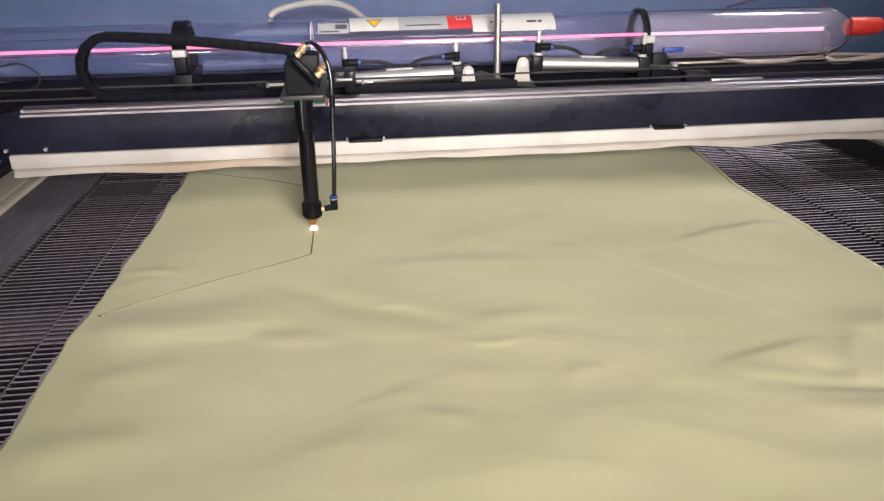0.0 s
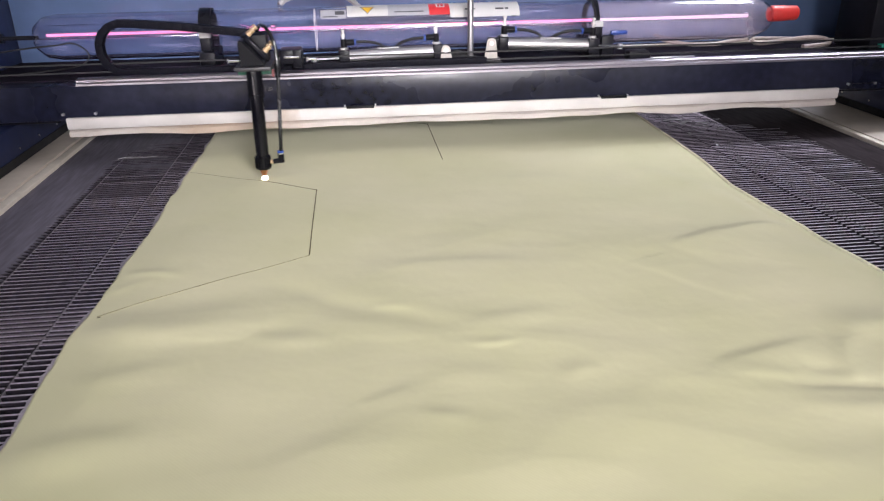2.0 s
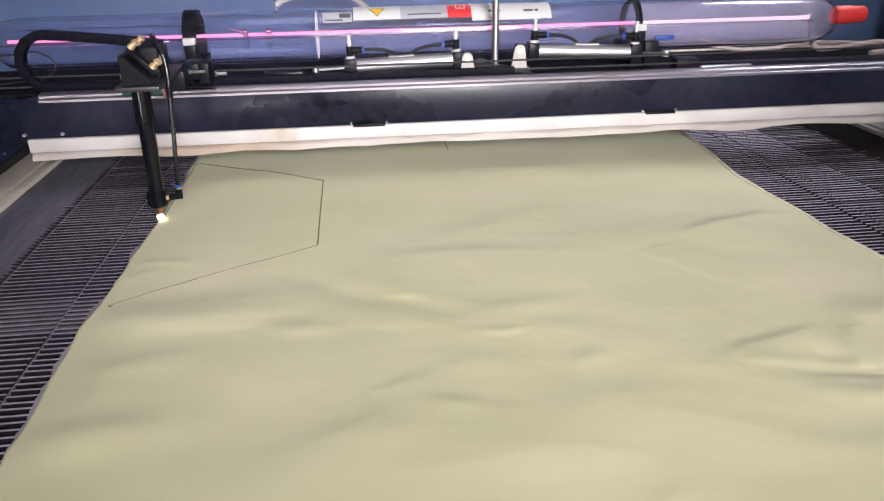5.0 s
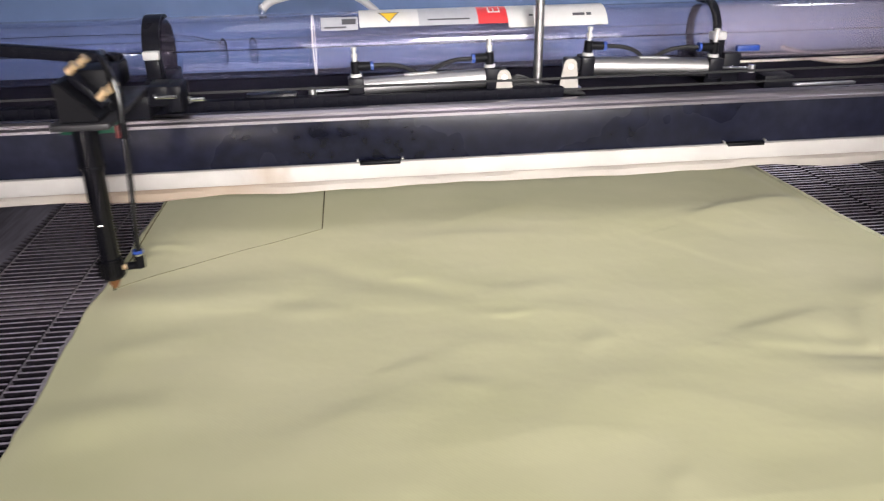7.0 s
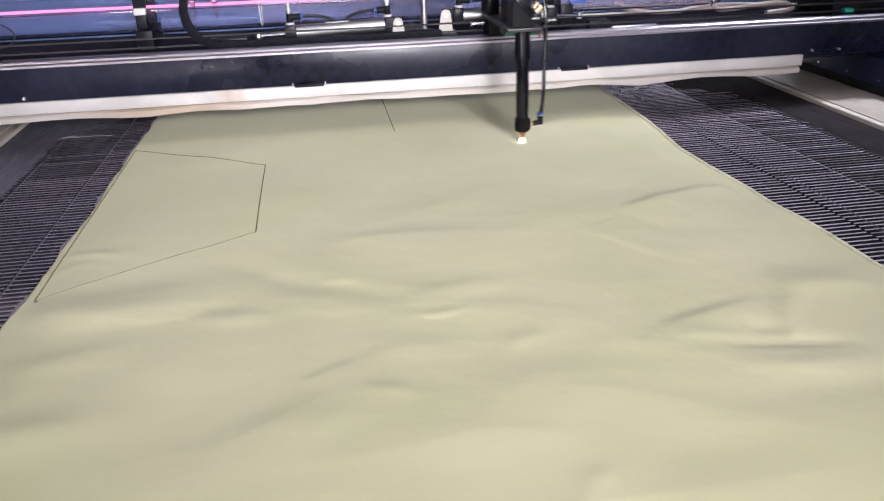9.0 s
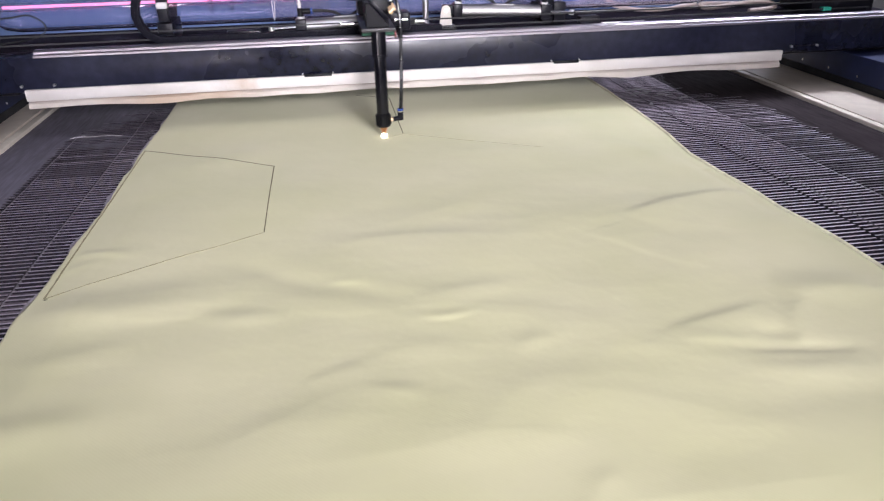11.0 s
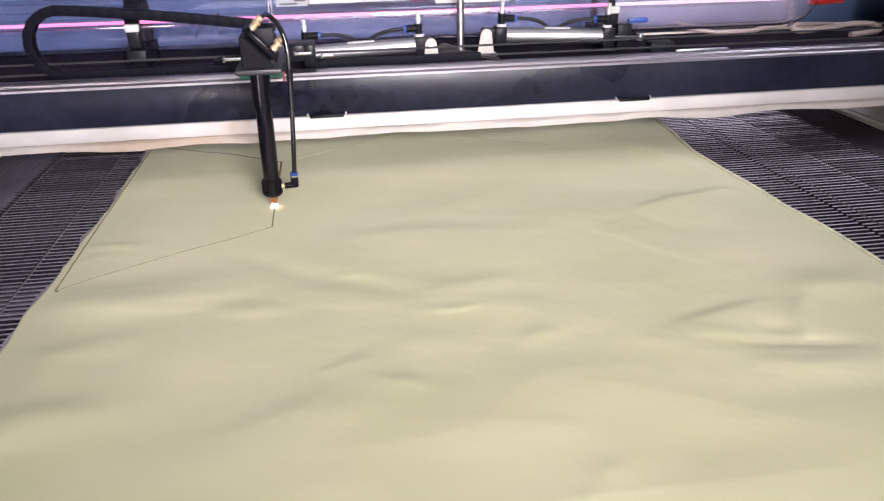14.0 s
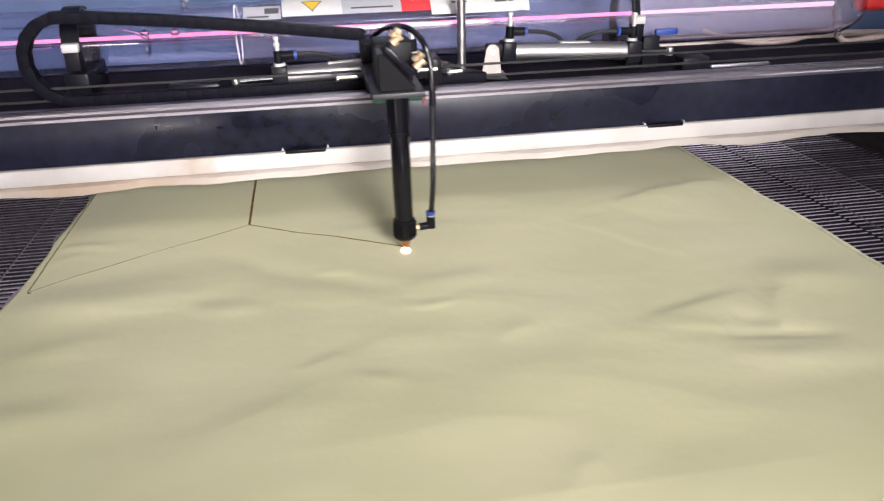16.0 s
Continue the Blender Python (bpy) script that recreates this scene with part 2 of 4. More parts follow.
M_BORE = glass("bore_glass", (0.99, 0.98, 1.0), 1.3)
M_HAZE, haze_nt, haze_bsdf = nodes_of("jacket_haze")
haze_bsdf.inputs["Base Color"].default_value = (0.46, 0.42, 0.52, 1)
haze_bsdf.inputs["Alpha"].default_value = 0.020
haze_bsdf.inputs["Roughness"].default_value = 0.25
# thin pale film that paints the hazy lilac reflection on the tube
M_SHEEN, sheen_nt, sheen_bsdf = nodes_of("lilac_sheen")
sheen_bsdf.inputs["Base Color"].default_value = (0.50, 0.47, 0.56, 1)
sheen_bsdf.inputs["Alpha"].default_value = 0.085
sheen_bsdf.inputs["Roughness"].default_value = 0.25
M_PLATE = surface("mount_plate_paint", (0.022, 0.021, 0.025), 0.45, vary=0.2, scale=60)
M_PLASMA = glow("plasma", (1.0, 0.27, 0.50), 1.9)
M_ANODE = glow("anode_plasma", (1.0, 0.60, 0.80), 1.7)
M_SPARK = glow("spark", (1.0, 0.88, 0.74), 9.0)
M_WALL = surface("workshop_wall", (0.62, 0.62, 0.62), 0.8, vary=0.08, scale=2)
M_FLOOR = surface("concrete", (0.26, 0.25, 0.24), 0.7, vary=0.2, scale=3, bump=0.2)
M_CEIL = surface("ceiling_paint", (0.75, 0.75, 0.74), 0.9, vary=0.05, scale=2)


# ---- mesh helpers ----
def box(bm, x0, x1, y0, y1, z0, z1, bevel=0.0):
    r = bmesh.ops.create_cube(bm, size=1, matrix=Matrix.Translation(((x0 + x1) / 2, (y0 + y1) / 2, (z0 + z1) / 2))
                              @ Matrix.Diagonal((x1 - x0, y1 - y0, z1 - z0, 1)))
    if bevel:
        es = list({e for v in r["verts"] for e in v.link_edges})
        bmesh.ops.bevel(bm, geom=es, offset=bevel, segments=2, affect="EDGES", profile=0.5)


def rod(bm, a, b, r, r2=None, seg=20, caps=True):
    a, b = Vector(a), Vector(b)
    m = Matrix.Translation((a + b) / 2) @ (b - a).to_track_quat("Z", "Y").to_matrix().to_4x4()
    bmesh.ops.create_cone(bm, cap_ends=caps, segments=seg, radius1=r, radius2=r if r2 is None else r2, depth=(b - a).length, matrix=m)


def turned(bm, axis_a, axis_b, profile, seg=32):
    """A lathe: profile of (share of the way from a to b, radius), closed at neither end unless a radius is 0."""
    a, b = Vector(axis_a), Vector(axis_b)
    q = (b - a).to_track_quat("Z", "Y")
    rings = []
    for s, r in profile:
        c = a.lerp(b, s)
        rings.append([bm.verts.new(c + q @ Vector((r * math.cos(2 * math.pi * k / seg), r * math.sin(2 * math.pi * k / seg), 0)))
                      for k in range(seg)])
    for p, n in zip(rings, rings[1:]):
        for k in range(seg):
            bm.faces.new((p[k], p[(k + 1) % seg], n[(k + 1) % seg], n[k]))


def pipe(bm, pts, r, seg=10, steps=6):
    """A round hose through the given points."""
    pts = [Vector(p) for p in pts]
    path = []
    for i in range(len(pts) - 1):
        p0, p1, p2, p3 = pts[max(i - 1, 0)], pts[i], pts[i + 1], pts[min(i + 2, len(pts) - 1)]
        for k in range(steps):
            t = k / steps
            path.append(0.5 * (2 * p1 + (p2 - p0) * t + (2 * p0 - 5 * p1 + 4 * p2 - p3) * t * t + (3 * p1 - p0 - 3 * p2 + p3) * t ** 3))
    path.append(pts[-1])
    rings = []
    for i, c in enumerate(path):
        d = (path[min(i + 1, len(path) - 1)] - path[max(i - 1, 0)]).normalized()
        q = d.to_track_quat("Z", "Y")
        rings.append([bm.verts.new(c + q @ Vector((r * math.cos(2 * math.pi * k / seg), r * math.sin(2 * math.pi * k / seg), 0)))
                      for k in range(seg)])
    for p, n in zip(rings, rings[1:]):
        best = min(range(seg), key=lambda s: (p[0].co - n[s].co).length)
        for k in range(seg):
            bm.faces.new((p[k], p[(k + 1) % seg], n[(k + 1 + best) % seg], n[(k + best) % seg]))
    for ring in (rings[0], rings[-1]):
        bm.faces.new(ring)


def finish(name, bm, material, smooth=True):
    me = bpy.data.meshes.new(name)
    bmesh.ops.recalc_face_normals(bm, faces=bm.faces[:])
    bm.to_mesh(me)
    bm.free()
    me.materials.append(material)
    if smooth:
        me.shade_smooth()
        me.set_sharp_from_angle(angle=radians(35))
    return me


def part(name, bm, material, parent, label="", smooth=True):
    ob = new(name, finish(name, bm, material, smooth))
    ob.parent = parent
    if label:
        tagged(ob, label)
    return ob


def made(fn, *args, **kw):
    bm = bmesh.new()
    fn(bm, *args, **kw)
    return bm


def thing(name, label, category, group="", kind=""):
    ob = new(name)
    ob.empty_display_size = 0.05
    return tagged(ob, label, category, group, kind)


# ---- the workshop that closes the place ----
def setting(name, label, mat, *b):
    ob = new(name, finish(name, made(box, *b), mat, False))
    return tagged(ob, label, name.split("_")[0], kind="structure")


setting("floor", "grey concrete workshop floor under the machine", M_FLOOR, -4, 4, -4, 5, -1.0, -0.9)
setting("ceiling", "plain white workshop ceiling above the machine", M_CEIL, -4, 4, -4, 5, 2.6, 2.7)
setting("wall_north", "plain pale workshop wall behind the machine", M_WALL, -4, 4, 5, 5.1, -1, 2.7)
setting("wall_south", "plain pale workshop wall behind the operator", M_WALL, -4, 4, -4.1, -4, -1, 2.7)
setting("wall_east", "plain pale workshop side wall", M_WALL, 4, 4.1, -4.1, 5.1, -1, 2.7)
setting("wall_west", "plain pale workshop side wall", M_WALL, -4.1, -4, -4.1, 5.1, -1, 2.7)

# ---- the cutting bed ----
BED_X0, BED_X1, BED_Y0, BED_Y1 = -0.785, 0.876, -0.25, 2.6
PITCH, COLUMN = 0.0112, 0.1115
bed = thing("cutting_bed", "slatted black steel bed of a laser cutter with cream side rails", "cutting bed")
part("tray", made(box, BED_X0, BED_X1, BED_Y0, BED_Y1, -0.06, -0.032), M_TRAY, bed, "sooty black tray under the slats")
part("cabinet", made(box, -1.3, 1.45, BED_Y0, 2.9, -0.9, -0.064), M_NAVY, bed, "navy painted machine cabinet")
for s, x_in, x_lip, x_out in ((-1, BED_X0, BED_X0 - 0.016, -0.865), (1, BED_X1, BED_X1 + 0.016, 1.035)):
    lo, hi = sorted((x_in, x_lip))
    part("rail_lip", made(box, lo, hi, BED_Y0, BED_Y1, -0.05, 0.0035, 0.001), M_CREAM_LIP, bed, "pale worn lip of the side rail")
    a, b = sorted((x_lip, x_lip + s * 0.012))
    part("rail_groove", made(box, a, b, BED_Y0, BED_Y1, -0.05, -0.004), M_CREAM, bed)
    a, b = sorted((x_lip + s * 0.012, x_out))
    part("side_rail", made(box, a, b, BED_Y0, BED_Y1, -0.05, 0.001, 0.0012), M_CREAM, bed, "cream painted side rail")
    a, b = sorted((x_out, x_out + s * 0.30))
    part("side_panel", made(box, a, b, BED_Y0, BED_Y1, -0.06, 0.075, 0.003), M_NAVY, bed, "dark navy side panel")
    a, b = sorted((x_out - s * 0.004, x_out))
    part("panel_skirting", made(box, a, b, BED_Y0, BED_Y1, 0.002, 0.018), M_RUBBER, bed, "black strip along the side panel's foot")
    for k in range(16):
        y = 0.62 + 0.105 * k
        bm = bmesh.new()
        rod(bm, (x_out - s * 0.0015, y, 0.030), (x_out + s * 0.004, y, 0.030), 0.0028, seg=10)
        part("bolt", bm, M_STEEL, bed, "small steel bolt")
n_col = int(round((BED_X1 - BED_X0) / COLUMN))
col_w = (BED_X1 - BED_X0) / n_col
for k in range(1, n_col):
    x = BED_X0 + k * col_w
    bright = x < 0 and (k % 2 == 0 or k == 1) or k == n_col - 2
    part("guide_strip", made(box, x - 0.0006, x + 0.0006, BED_Y0, BED_Y1, -0.02, -0.0060 if bright else -0.009), M_STRIPE if bright else M_TRAY, bed)

# solid dark strip laid where the slats break, in place of the gap
part("guide_strip", made(box, 0.5669, 0.5681, BED_Y0, BED_Y1, -0.02, -0.0042), M_GRIME, bed, "dark strip standing in for a gap between slats")

# ---- cloth on the bed: one sheet, gently rumpled ----
CLOTH_Z = -0.0020
SIDE_L, SIDE_R, CLOTH_Y0, CLOTH_Y1 = -0.521, 0.482, 0.372, 2.35
# folds: points along the crest, width of the near and of the far flank, height (negative: a hollow)
FOLDS = [
    ([(0.235, 0.940), (0.312, 0.981), (0.395, 0.999), (0.478, 1.000)], 0.050, 0.013, 0.0034),
    ([(0.300, 0.935), (0.420, 0.893), (0.520, 0.862)], 0.028, 0.034, 0.0026),
    ([(0.165, 0.905), (0.192, 0.884), (0.236, 0.818), (0.262, 0.790)], 0.006, 0.022, 0.0007),
    ([(0.160, 0.640), (0.190, 0.650), (0.225, 0.666), (0.310, 0.680)], 0.026, 0.009, 0.0019),
    ([(0.345, 0.700), (0.318, 0.655), (0.288, 0.608)], 0.011, 0.010, 0.0012),
    ([(0.225, 0.606), (0.270, 0.601), (0.345, 0.586)], 0.007, 0.009, -0.0018),
    ([(0.320, 0.716), (0.375, 0.706), (0.440, 0.690)], 0.022, 0.022, 0.0030),
    ([(0.170, 0.634), (0.205, 0.627), (0.240, 0.622)], 0.008, 0.012, 0.0010),
    ([(0.250, 0.630), (0.276, 0.627), (0.300, 0.622)], 0.012, 0.012, -0.0016),
    ([(0.205, 0.570), (0.270, 0.560), (0.360, 0.548)], 0.018, 0.014, 0.0016),
    ([(-0.330, 0.935), (-0.232, 0.850), (-0.158, 0.806), (-0.060, 0.732)], 0.017, 0.016, -0.0017),
    ([(-0.188, 0.828), (-0.165, 0.824), (-0.140, 0.823)], 0.004, 0.010, 0.0009),
    ([(-0.076, 0.724), (-0.050, 0.719), (-0.030, 0.723)], 0.004, 0.008, 0.0011),
    ([(-0.240, 0.762), (-0.205, 0.748), (-0.169, 0.740), (-0.110, 0.744)], 0.034, 0.008, -0.0007),
    ([(-0.330, 0.772), (-0.270, 0.762), (-0.225, 0.756)], 0.012, 0.010, 0.0011),
    ([(-0.205, 0.620), (-0.180, 0.633), (-0.150, 0.650)], 0.020, 0.009, 0.0010),
    ([(-0.158, 0.606), (-0.134, 0.596), (-0.100, 0.588)], 0.010, 0.008, 0.0009),
    ([(-0.090, 0.757), (-0.040, 0.772), (0.030, 0.790)], 0.020, 0.012, 0.0011),
    ([(-0.125, 0.682), (-0.080, 0.655), (-0.030, 0.630)], 0.020, 0.015, 0.0011),
    ([(-0.520, 0.972), (-0.490, 0.966), (-0.440, 0.955)], 0.007, 0.010, 0.0016),
    ([(-0.530, 0.925), (-0.500, 0.930), (-0.470, 0.938)], 0.010, 0.008, 0.0012),
    ([(-0.535, 0.815), (-0.421, 0.800), (-0.300, 0.812)], 0.022, 0.026, 0.0032),
    ([(-0.410, 0.780), (-0.375, 0.776), (-0.335, 0.774)], 0.006, 0.014, 0.0006),
    ([(-0.535, 0.590), (-0.470, 0.592), (-0.380, 0.600)], 0.026, 0.020, 0.0026),
    ([(-0.500, 0.700), (-0.440, 0.712), (-0.370, 0.722)], 0.024, 0.016, 0.0012),
    ([(-0.300, 0.545), (-0.180, 0.560), (-0.060, 0.530)], 0.040, 0.030, 0.0018),
    ([(0.000, 0.632), (0.026, 0.655), (0.050, 0.664)], 0.010, 0.010, 0.0008),
    ([(0.015, 0.440), (0.030, 0.449), (0.045, 0.452)], 0.012, 0.008, 0.0006),
    ([(0.330, 1.330), (0.385, 1.210), (0.425, 1.075)], 0.024, 0.026, 0.0038),
    ([(0.430, 1.180), (0.440, 1.080), (0.447, 1.010), (0.452, 0.900)], 0.010, 0.006, -0.0016),
    ([(0.432, 1.111), (0.450, 1.113), (0.462, 1.116)], 0.004, 0.004, 0.0014),
    ([(0.440, 1.022), (0.452, 1.025), (0.466, 1.030)], 0.004, 0.004, 0.0014),
    ([(0.438, 0.908), (0.452, 0.911), (0.466, 0.913)], 0.004, 0.004, 0.0014),
    ([(0.020, 1.310), (0.100, 1.292), (0.230, 1.262)], 0.050, 0.030, 0.0020),
    ([(-0.220, 0.957), (-0.100, 0.938), (0.020, 0.918)], 0.040, 0.024, 0.0015),
    ([(-0.500, 1.300), (-0.380, 1.330), (-0.260, 1.420)], 0.050, 0.040, 0.0022),
    ([(0.150, 1.380), (0.280, 1.410), (0.430, 1.440)], 0.050, 0.040, 0.0026),
]
FOLD_RUNS = []
for pts, wn, wf, high in FOLDS:
    runs, total = [], 0.0
    for (x0, y0), (x1, y1) in zip(pts, pts[1:]):
        ln = math.hypot(x1 - x0, y1 - y0)
        tx, ty = (x1 - x0) / ln, (y1 - y0) / ln
        runs.append((x0, y0, tx, ty, -1.0 if tx < 0 else 1.0, ln, total))
        total += ln
    wn, wf = 1.2 * wn, 1.3 * wf
    pad = 2.6 * max(wn, wf) + 0.015
    xs, ys_ = [p[0] for p in pts], [p[1] for p in pts]
    FOLD_RUNS.append((runs, total, wn, wf, high, min(xs) - pad, max(xs) + pad, min(ys_) - pad, max(ys_) + pad))


def cloth_height(x, y):
    ex, ey = x, y
    wx = x + 0.05 * noise.noise(Vector((x * 4, y * 4, 1.7)))
    wy = y + 0.05 * noise.noise(Vector((x * 4, y * 4, 9.1)))
    h = 0.0022 + 0.0052 * (noise.noise(Vector((x * 2.9 + y * 1.2 + 4, y * 4.0 - x * 0.8, 0.3))) + 0.45)
    h += 0.0030 * (0.45 - abs(noise.noise(Vector((wx * 4.2 + wy * 1.6, wy * 5.4 - wx * 1.2, 2.0))))) + 0.0012 * (0.4 - abs(noise.noise(Vector((wx * 8, wy * 14, 6.0)))))
    flat = min(1.0, max(0.0, (y - 0.95) / 0.35))
    h = 0.0012 * flat + h * (1 - 0.72 * flat)
    h += 0.0011 * (1 - flat) * noise.noise(Vector((wx * 8 - wy * 3, wy * 9 + wx * 2, 4.0)))
    h += 0.0003 * noise.noise(Vector((x * 22, y * 30, 5.0)))
    x, y = x + 0.006 * noise.noise(Vector((x * 16, y * 16, 3.0))), y + 0.006 * noise.noise(Vector((x * 16, y * 16, 8.0)))
    for runs, total, wn, wf, high, xa, xb, ya, yb in FOLD_RUNS:
        if not (xa < x < xb and ya < y < yb):
            continue
        best = None
        for x0, y0, tx, ty, sgn, ln, before in runs:
            u = (x - x0) * tx + (y - y0) * ty
            c = min(ln, max(0.0, u))
            d = math.hypot(x - x0 - c * tx, y - y0 - c * ty)
            if best is None or d < best[0]:
                best = (d, sgn * (tx * (y - y0) - ty * (x - x0)), (before + c) / total)
        d, across, share = best
        w = wf if across > 0 else wn
        h += 1.5 * high * math.sin(math.pi * min(0.96, max(0.04, share))) ** 0.7 * math.exp(-(d / w) ** 2)
    edge = min(ex - SIDE_L, SIDE_R - ex, ey - CLOTH_Y0)
    return CLOTH_Z + max(0.0006, h * min(1.0, 0.35 + max(edge, 0) / 0.08))


LEFT_RUN = ((0.3, 0.60, 0.69, 0.80, 0.91, 1.0, 1.12, 1.29, 1.68, 2.4), (-0.521, -0.521, -0.526, -0.529, -0.523, -0.523, -0.516, -0.519, -0.514, -0.514))
RIGHT_RUN = ((0.3, 0.82, 0.91, 1.02, 1.11, 1.20, 1.32, 1.50, 1.69, 2.4), (0.488, 0.482, 0.472, 0.466, 0.459, 0.457, 0.473, 0.483, 0.488, 0.490))


def left_edge(y):
    return float(np.interp(y, *LEFT_RUN)) + 0.003 * noise.noise(Vector((0, y * 13, 7))) + 0.0018 * noise.noise(Vector((0, y * 45, 3)))


def right_edge(y):
    return float(np.interp(y, *RIGHT_RUN)) + 0.0025 * noise.noise(Vector((3, y * 9, 1))) + 0.0008 * noise.noise(Vector((5, y * 40, 2)))


def front_edge(x):
    return CLOTH_Y0 + 0.006 * noise.noise(Vector((x * 6, 1, 9)))


def cloth_mesh():
    nx, ny = 320, 470
    verts, faces = [], []
    for j in range(ny + 1):
        v = (j / ny) ** 1.4
        for i in range(nx + 1):
            u = i / nx
            y = front_edge(SIDE_L + u) * (1 - v) + CLOTH_Y1 * v
            a, b = left_edge(y), right_edge(y)
            x = a + (b - a) * u
            verts.append((x, y, cloth_height(x, y)))
    top = len(verts)
    for j in range(ny):
        for i in range(nx):
            q = j * (nx + 1) + i
            faces.append((q, q + 1, q + nx + 2, q + nx + 1))
    rim = ([i for i in range(nx + 1)] + [j * (nx + 1) + nx for j in range(1, ny + 1)]
           + [ny * (nx + 1) + i for i in range(nx - 1, -1, -1)] + [j * (nx + 1) for j in range(ny - 1, 0, -1)])
    low = {}
    for k in rim:
        x, y, z = verts[k]
        low[k] = len(verts)
        verts.append((x, y, z - 0.0009))
    for a, b in zip(rim, rim[1:] + rim[:1]):
        faces.append((b, a, low[a], low[b]))
    me = bpy.data.meshes.new("cloth")
    me.from_pydata(verts, [], faces)
    me.materials.append(M_CLOTH)
    me.shade_smooth()
    return me


cloth = tagged(new("fabric_sheet", cloth_mesh()), "rumpled yellow-green woven aramid cloth spread over the slatted bed", "fabric")


def hem():
    """The pale woven border along the cloth's right edge: a soft round bead."""
    pts, y = [], CLOTH_Y0 + 0.01
    while y < 1.95:
        x = right_edge(y)
        pts.append((x - 0.0006, y, cloth_height(x - 0.002, y) + 0.0002 + 0.0004 * noise.noise(Vector((y * 60, 2, 2)))))
        y += 0.008
    part("hem", made(pipe, pts, 0.0031, 8, 2), M_SELVAGE, cloth, "pale woven hem of the cloth")


def backing(edge, side, reach, seed, label):
    """Torn grey film that peeps out from under the cloth in uneven tongues."""
    verts, faces, y, k = [], [], CLOTH_Y0 + 0.02, 0
    while y < 1.95:
        x = edge(y)
        w = reach * max(0.06, 0.40 + 0.9 * noise.noise(Vector((seed, y * 17, 4))) + 0.30 * noise.noise(Vector((seed, y * 110, 6))))
        z = -0.0034 + 0.0007 * noise.noise(Vector((seed, y * 50, 1)))
        for xx in (x - side * 0.014, x + side * w):
            verts += [(xx, y, z), (xx, y, z - 0.0004)]
        if k:
            b = 4 * k
            faces += [(b - 4, b - 2, b + 2, b), (b - 2, b - 1, b + 3, b + 2), (b - 3, b + 1, b + 3, b - 1), (b - 4, b, b + 1, b - 3)]
        y, k = y + 0.0035, k + 1
    me = bpy.data.meshes.new("backing_film")
    me.from_pydata(verts, [], faces)
    me.materials.append(M_FILM)
    ob = new("backing_film", me)
    ob.parent = cloth
    tagged(ob, label)


hem()
backing(right_edge, 1, 0.0065, 3.7, "torn grey backing film under the hem")
backing(left_edge, -1, 0.0095, 8.2, "torn grey backing film beside the ragged edge")

# ---- cut lines in the cloth: a honeycomb of six-sided panels ----
HEX_L, HEX_M, HEX_R = -0.5127, -0.2675, -0.0250
HEX_E = 0.2175
SUNK = -0.008


def cut_run(a, b, width, mat, start=None, end=None, label="", pieces=12):
    """A cut from a to b. With times, its pieces come up through the cloth one after the other as the beam passes."""
    a, b = Vector((*a, 0)), Vector((*b, 0))
    run = thing("cut_line", label, "cut line", "cuts in the cloth")
    d = (b - a).normalized()
    side = Vector((-d.y, d.x, 0)) * width / 2
    made_pieces = []
    for k in range(pieces):
        p, q = a.lerp(b, k / pieces), a.lerp(b, (k + 1) / pieces)
        verts, faces = [], []
        steps = 5
        for s in range(steps + 1):
            c = p.lerp(q, s / steps)
            wob = side * (1 + 0.5 * noise.noise(c * 90))
            z = max(cloth_height(c.x, c.y), cloth_height(c.x + wob.x, c.y + wob.y), cloth_height(c.x - wob.x, c.y - wob.y))
            for o in (wob, -wob):
                verts.append((c.x + o.x, c.y + o.y, z + 0.0005))
                verts.append((c.x + o.x, c.y + o.y, z - 0.0006))
        for s in range(steps):
            i = 4 * s
            faces += [(i, i + 4, i + 6, i + 2), (i, i + 1, i + 5, i + 4), (i + 2, i + 6, i + 7, i + 3)]
        me = bpy.data.meshes.new("cut_segment")
        me.from_pydata(verts, [], faces)
        me.materials.append(mat)
        ob = new("cut_segment", me)
        ob.parent = run
        if start is not None:
            made_pieces.append((ob, start + (end - start) * (k + 0.6) / pieces))
    return made_pieces


FRESH = []
cut_run((HEX_L, 0.853), (HEX_M, 0.997), 0.0009, M_TRACE, label="faint old cut across the yellow cloth")
cut_run((HEX_L, 1.443), (HEX_M, 1.293), 0.0010, M_TRACE, label="faint old cut across the yellow cloth")
cut_run((HEX_R, 1.440), (HEX_R, 1.740), 0.0015, M_CHAR, label="thin charred cut in the yellow cloth")
cut_run((HEX_R, 1.740), (-0.098, 1.783), 0.0018, M_CHAR, label="thin charred cut in the yellow cloth", pieces=6)
cut_run((HEX_M, 0.997), (HEX_M, 1.080), 0.0015, M_CHAR, label="thin charred cut in the yellow cloth", pieces=5)
FRESH += cut_run((HEX_M, 1.080), (HEX_M, 1.293), 0.0015, M_CHAR, -0.1, 1.25, "thin charred cut in the yellow cloth")
FRESH += cut_run((HEX_M, 1.293), (HEX_L, 1.443), 0.0015, M_CHAR, 1.25, 3.08, "thin charred cut in the yellow cloth", 16)
FRESH += cut_run((HEX_L, 1.443), (HEX_L, 0.853), 0.0018, M_TRACE, 3.1, 6.85, "charred cut along the cloth's ragged edge", 24)
FRESH += cut_run((HEX_E, 1.293), (HEX_R, 1.440), 0.0010, M_FAINT, 8.8, 10.7, "faint fresh cut in the yellow cloth", 12)
FRESH += cut_run((HEX_R, 1.440), (HEX_M, 1.293), 0.0008, M_FAINT, 10.7, 12.6, "faint fresh cut in the yellow cloth", 12)
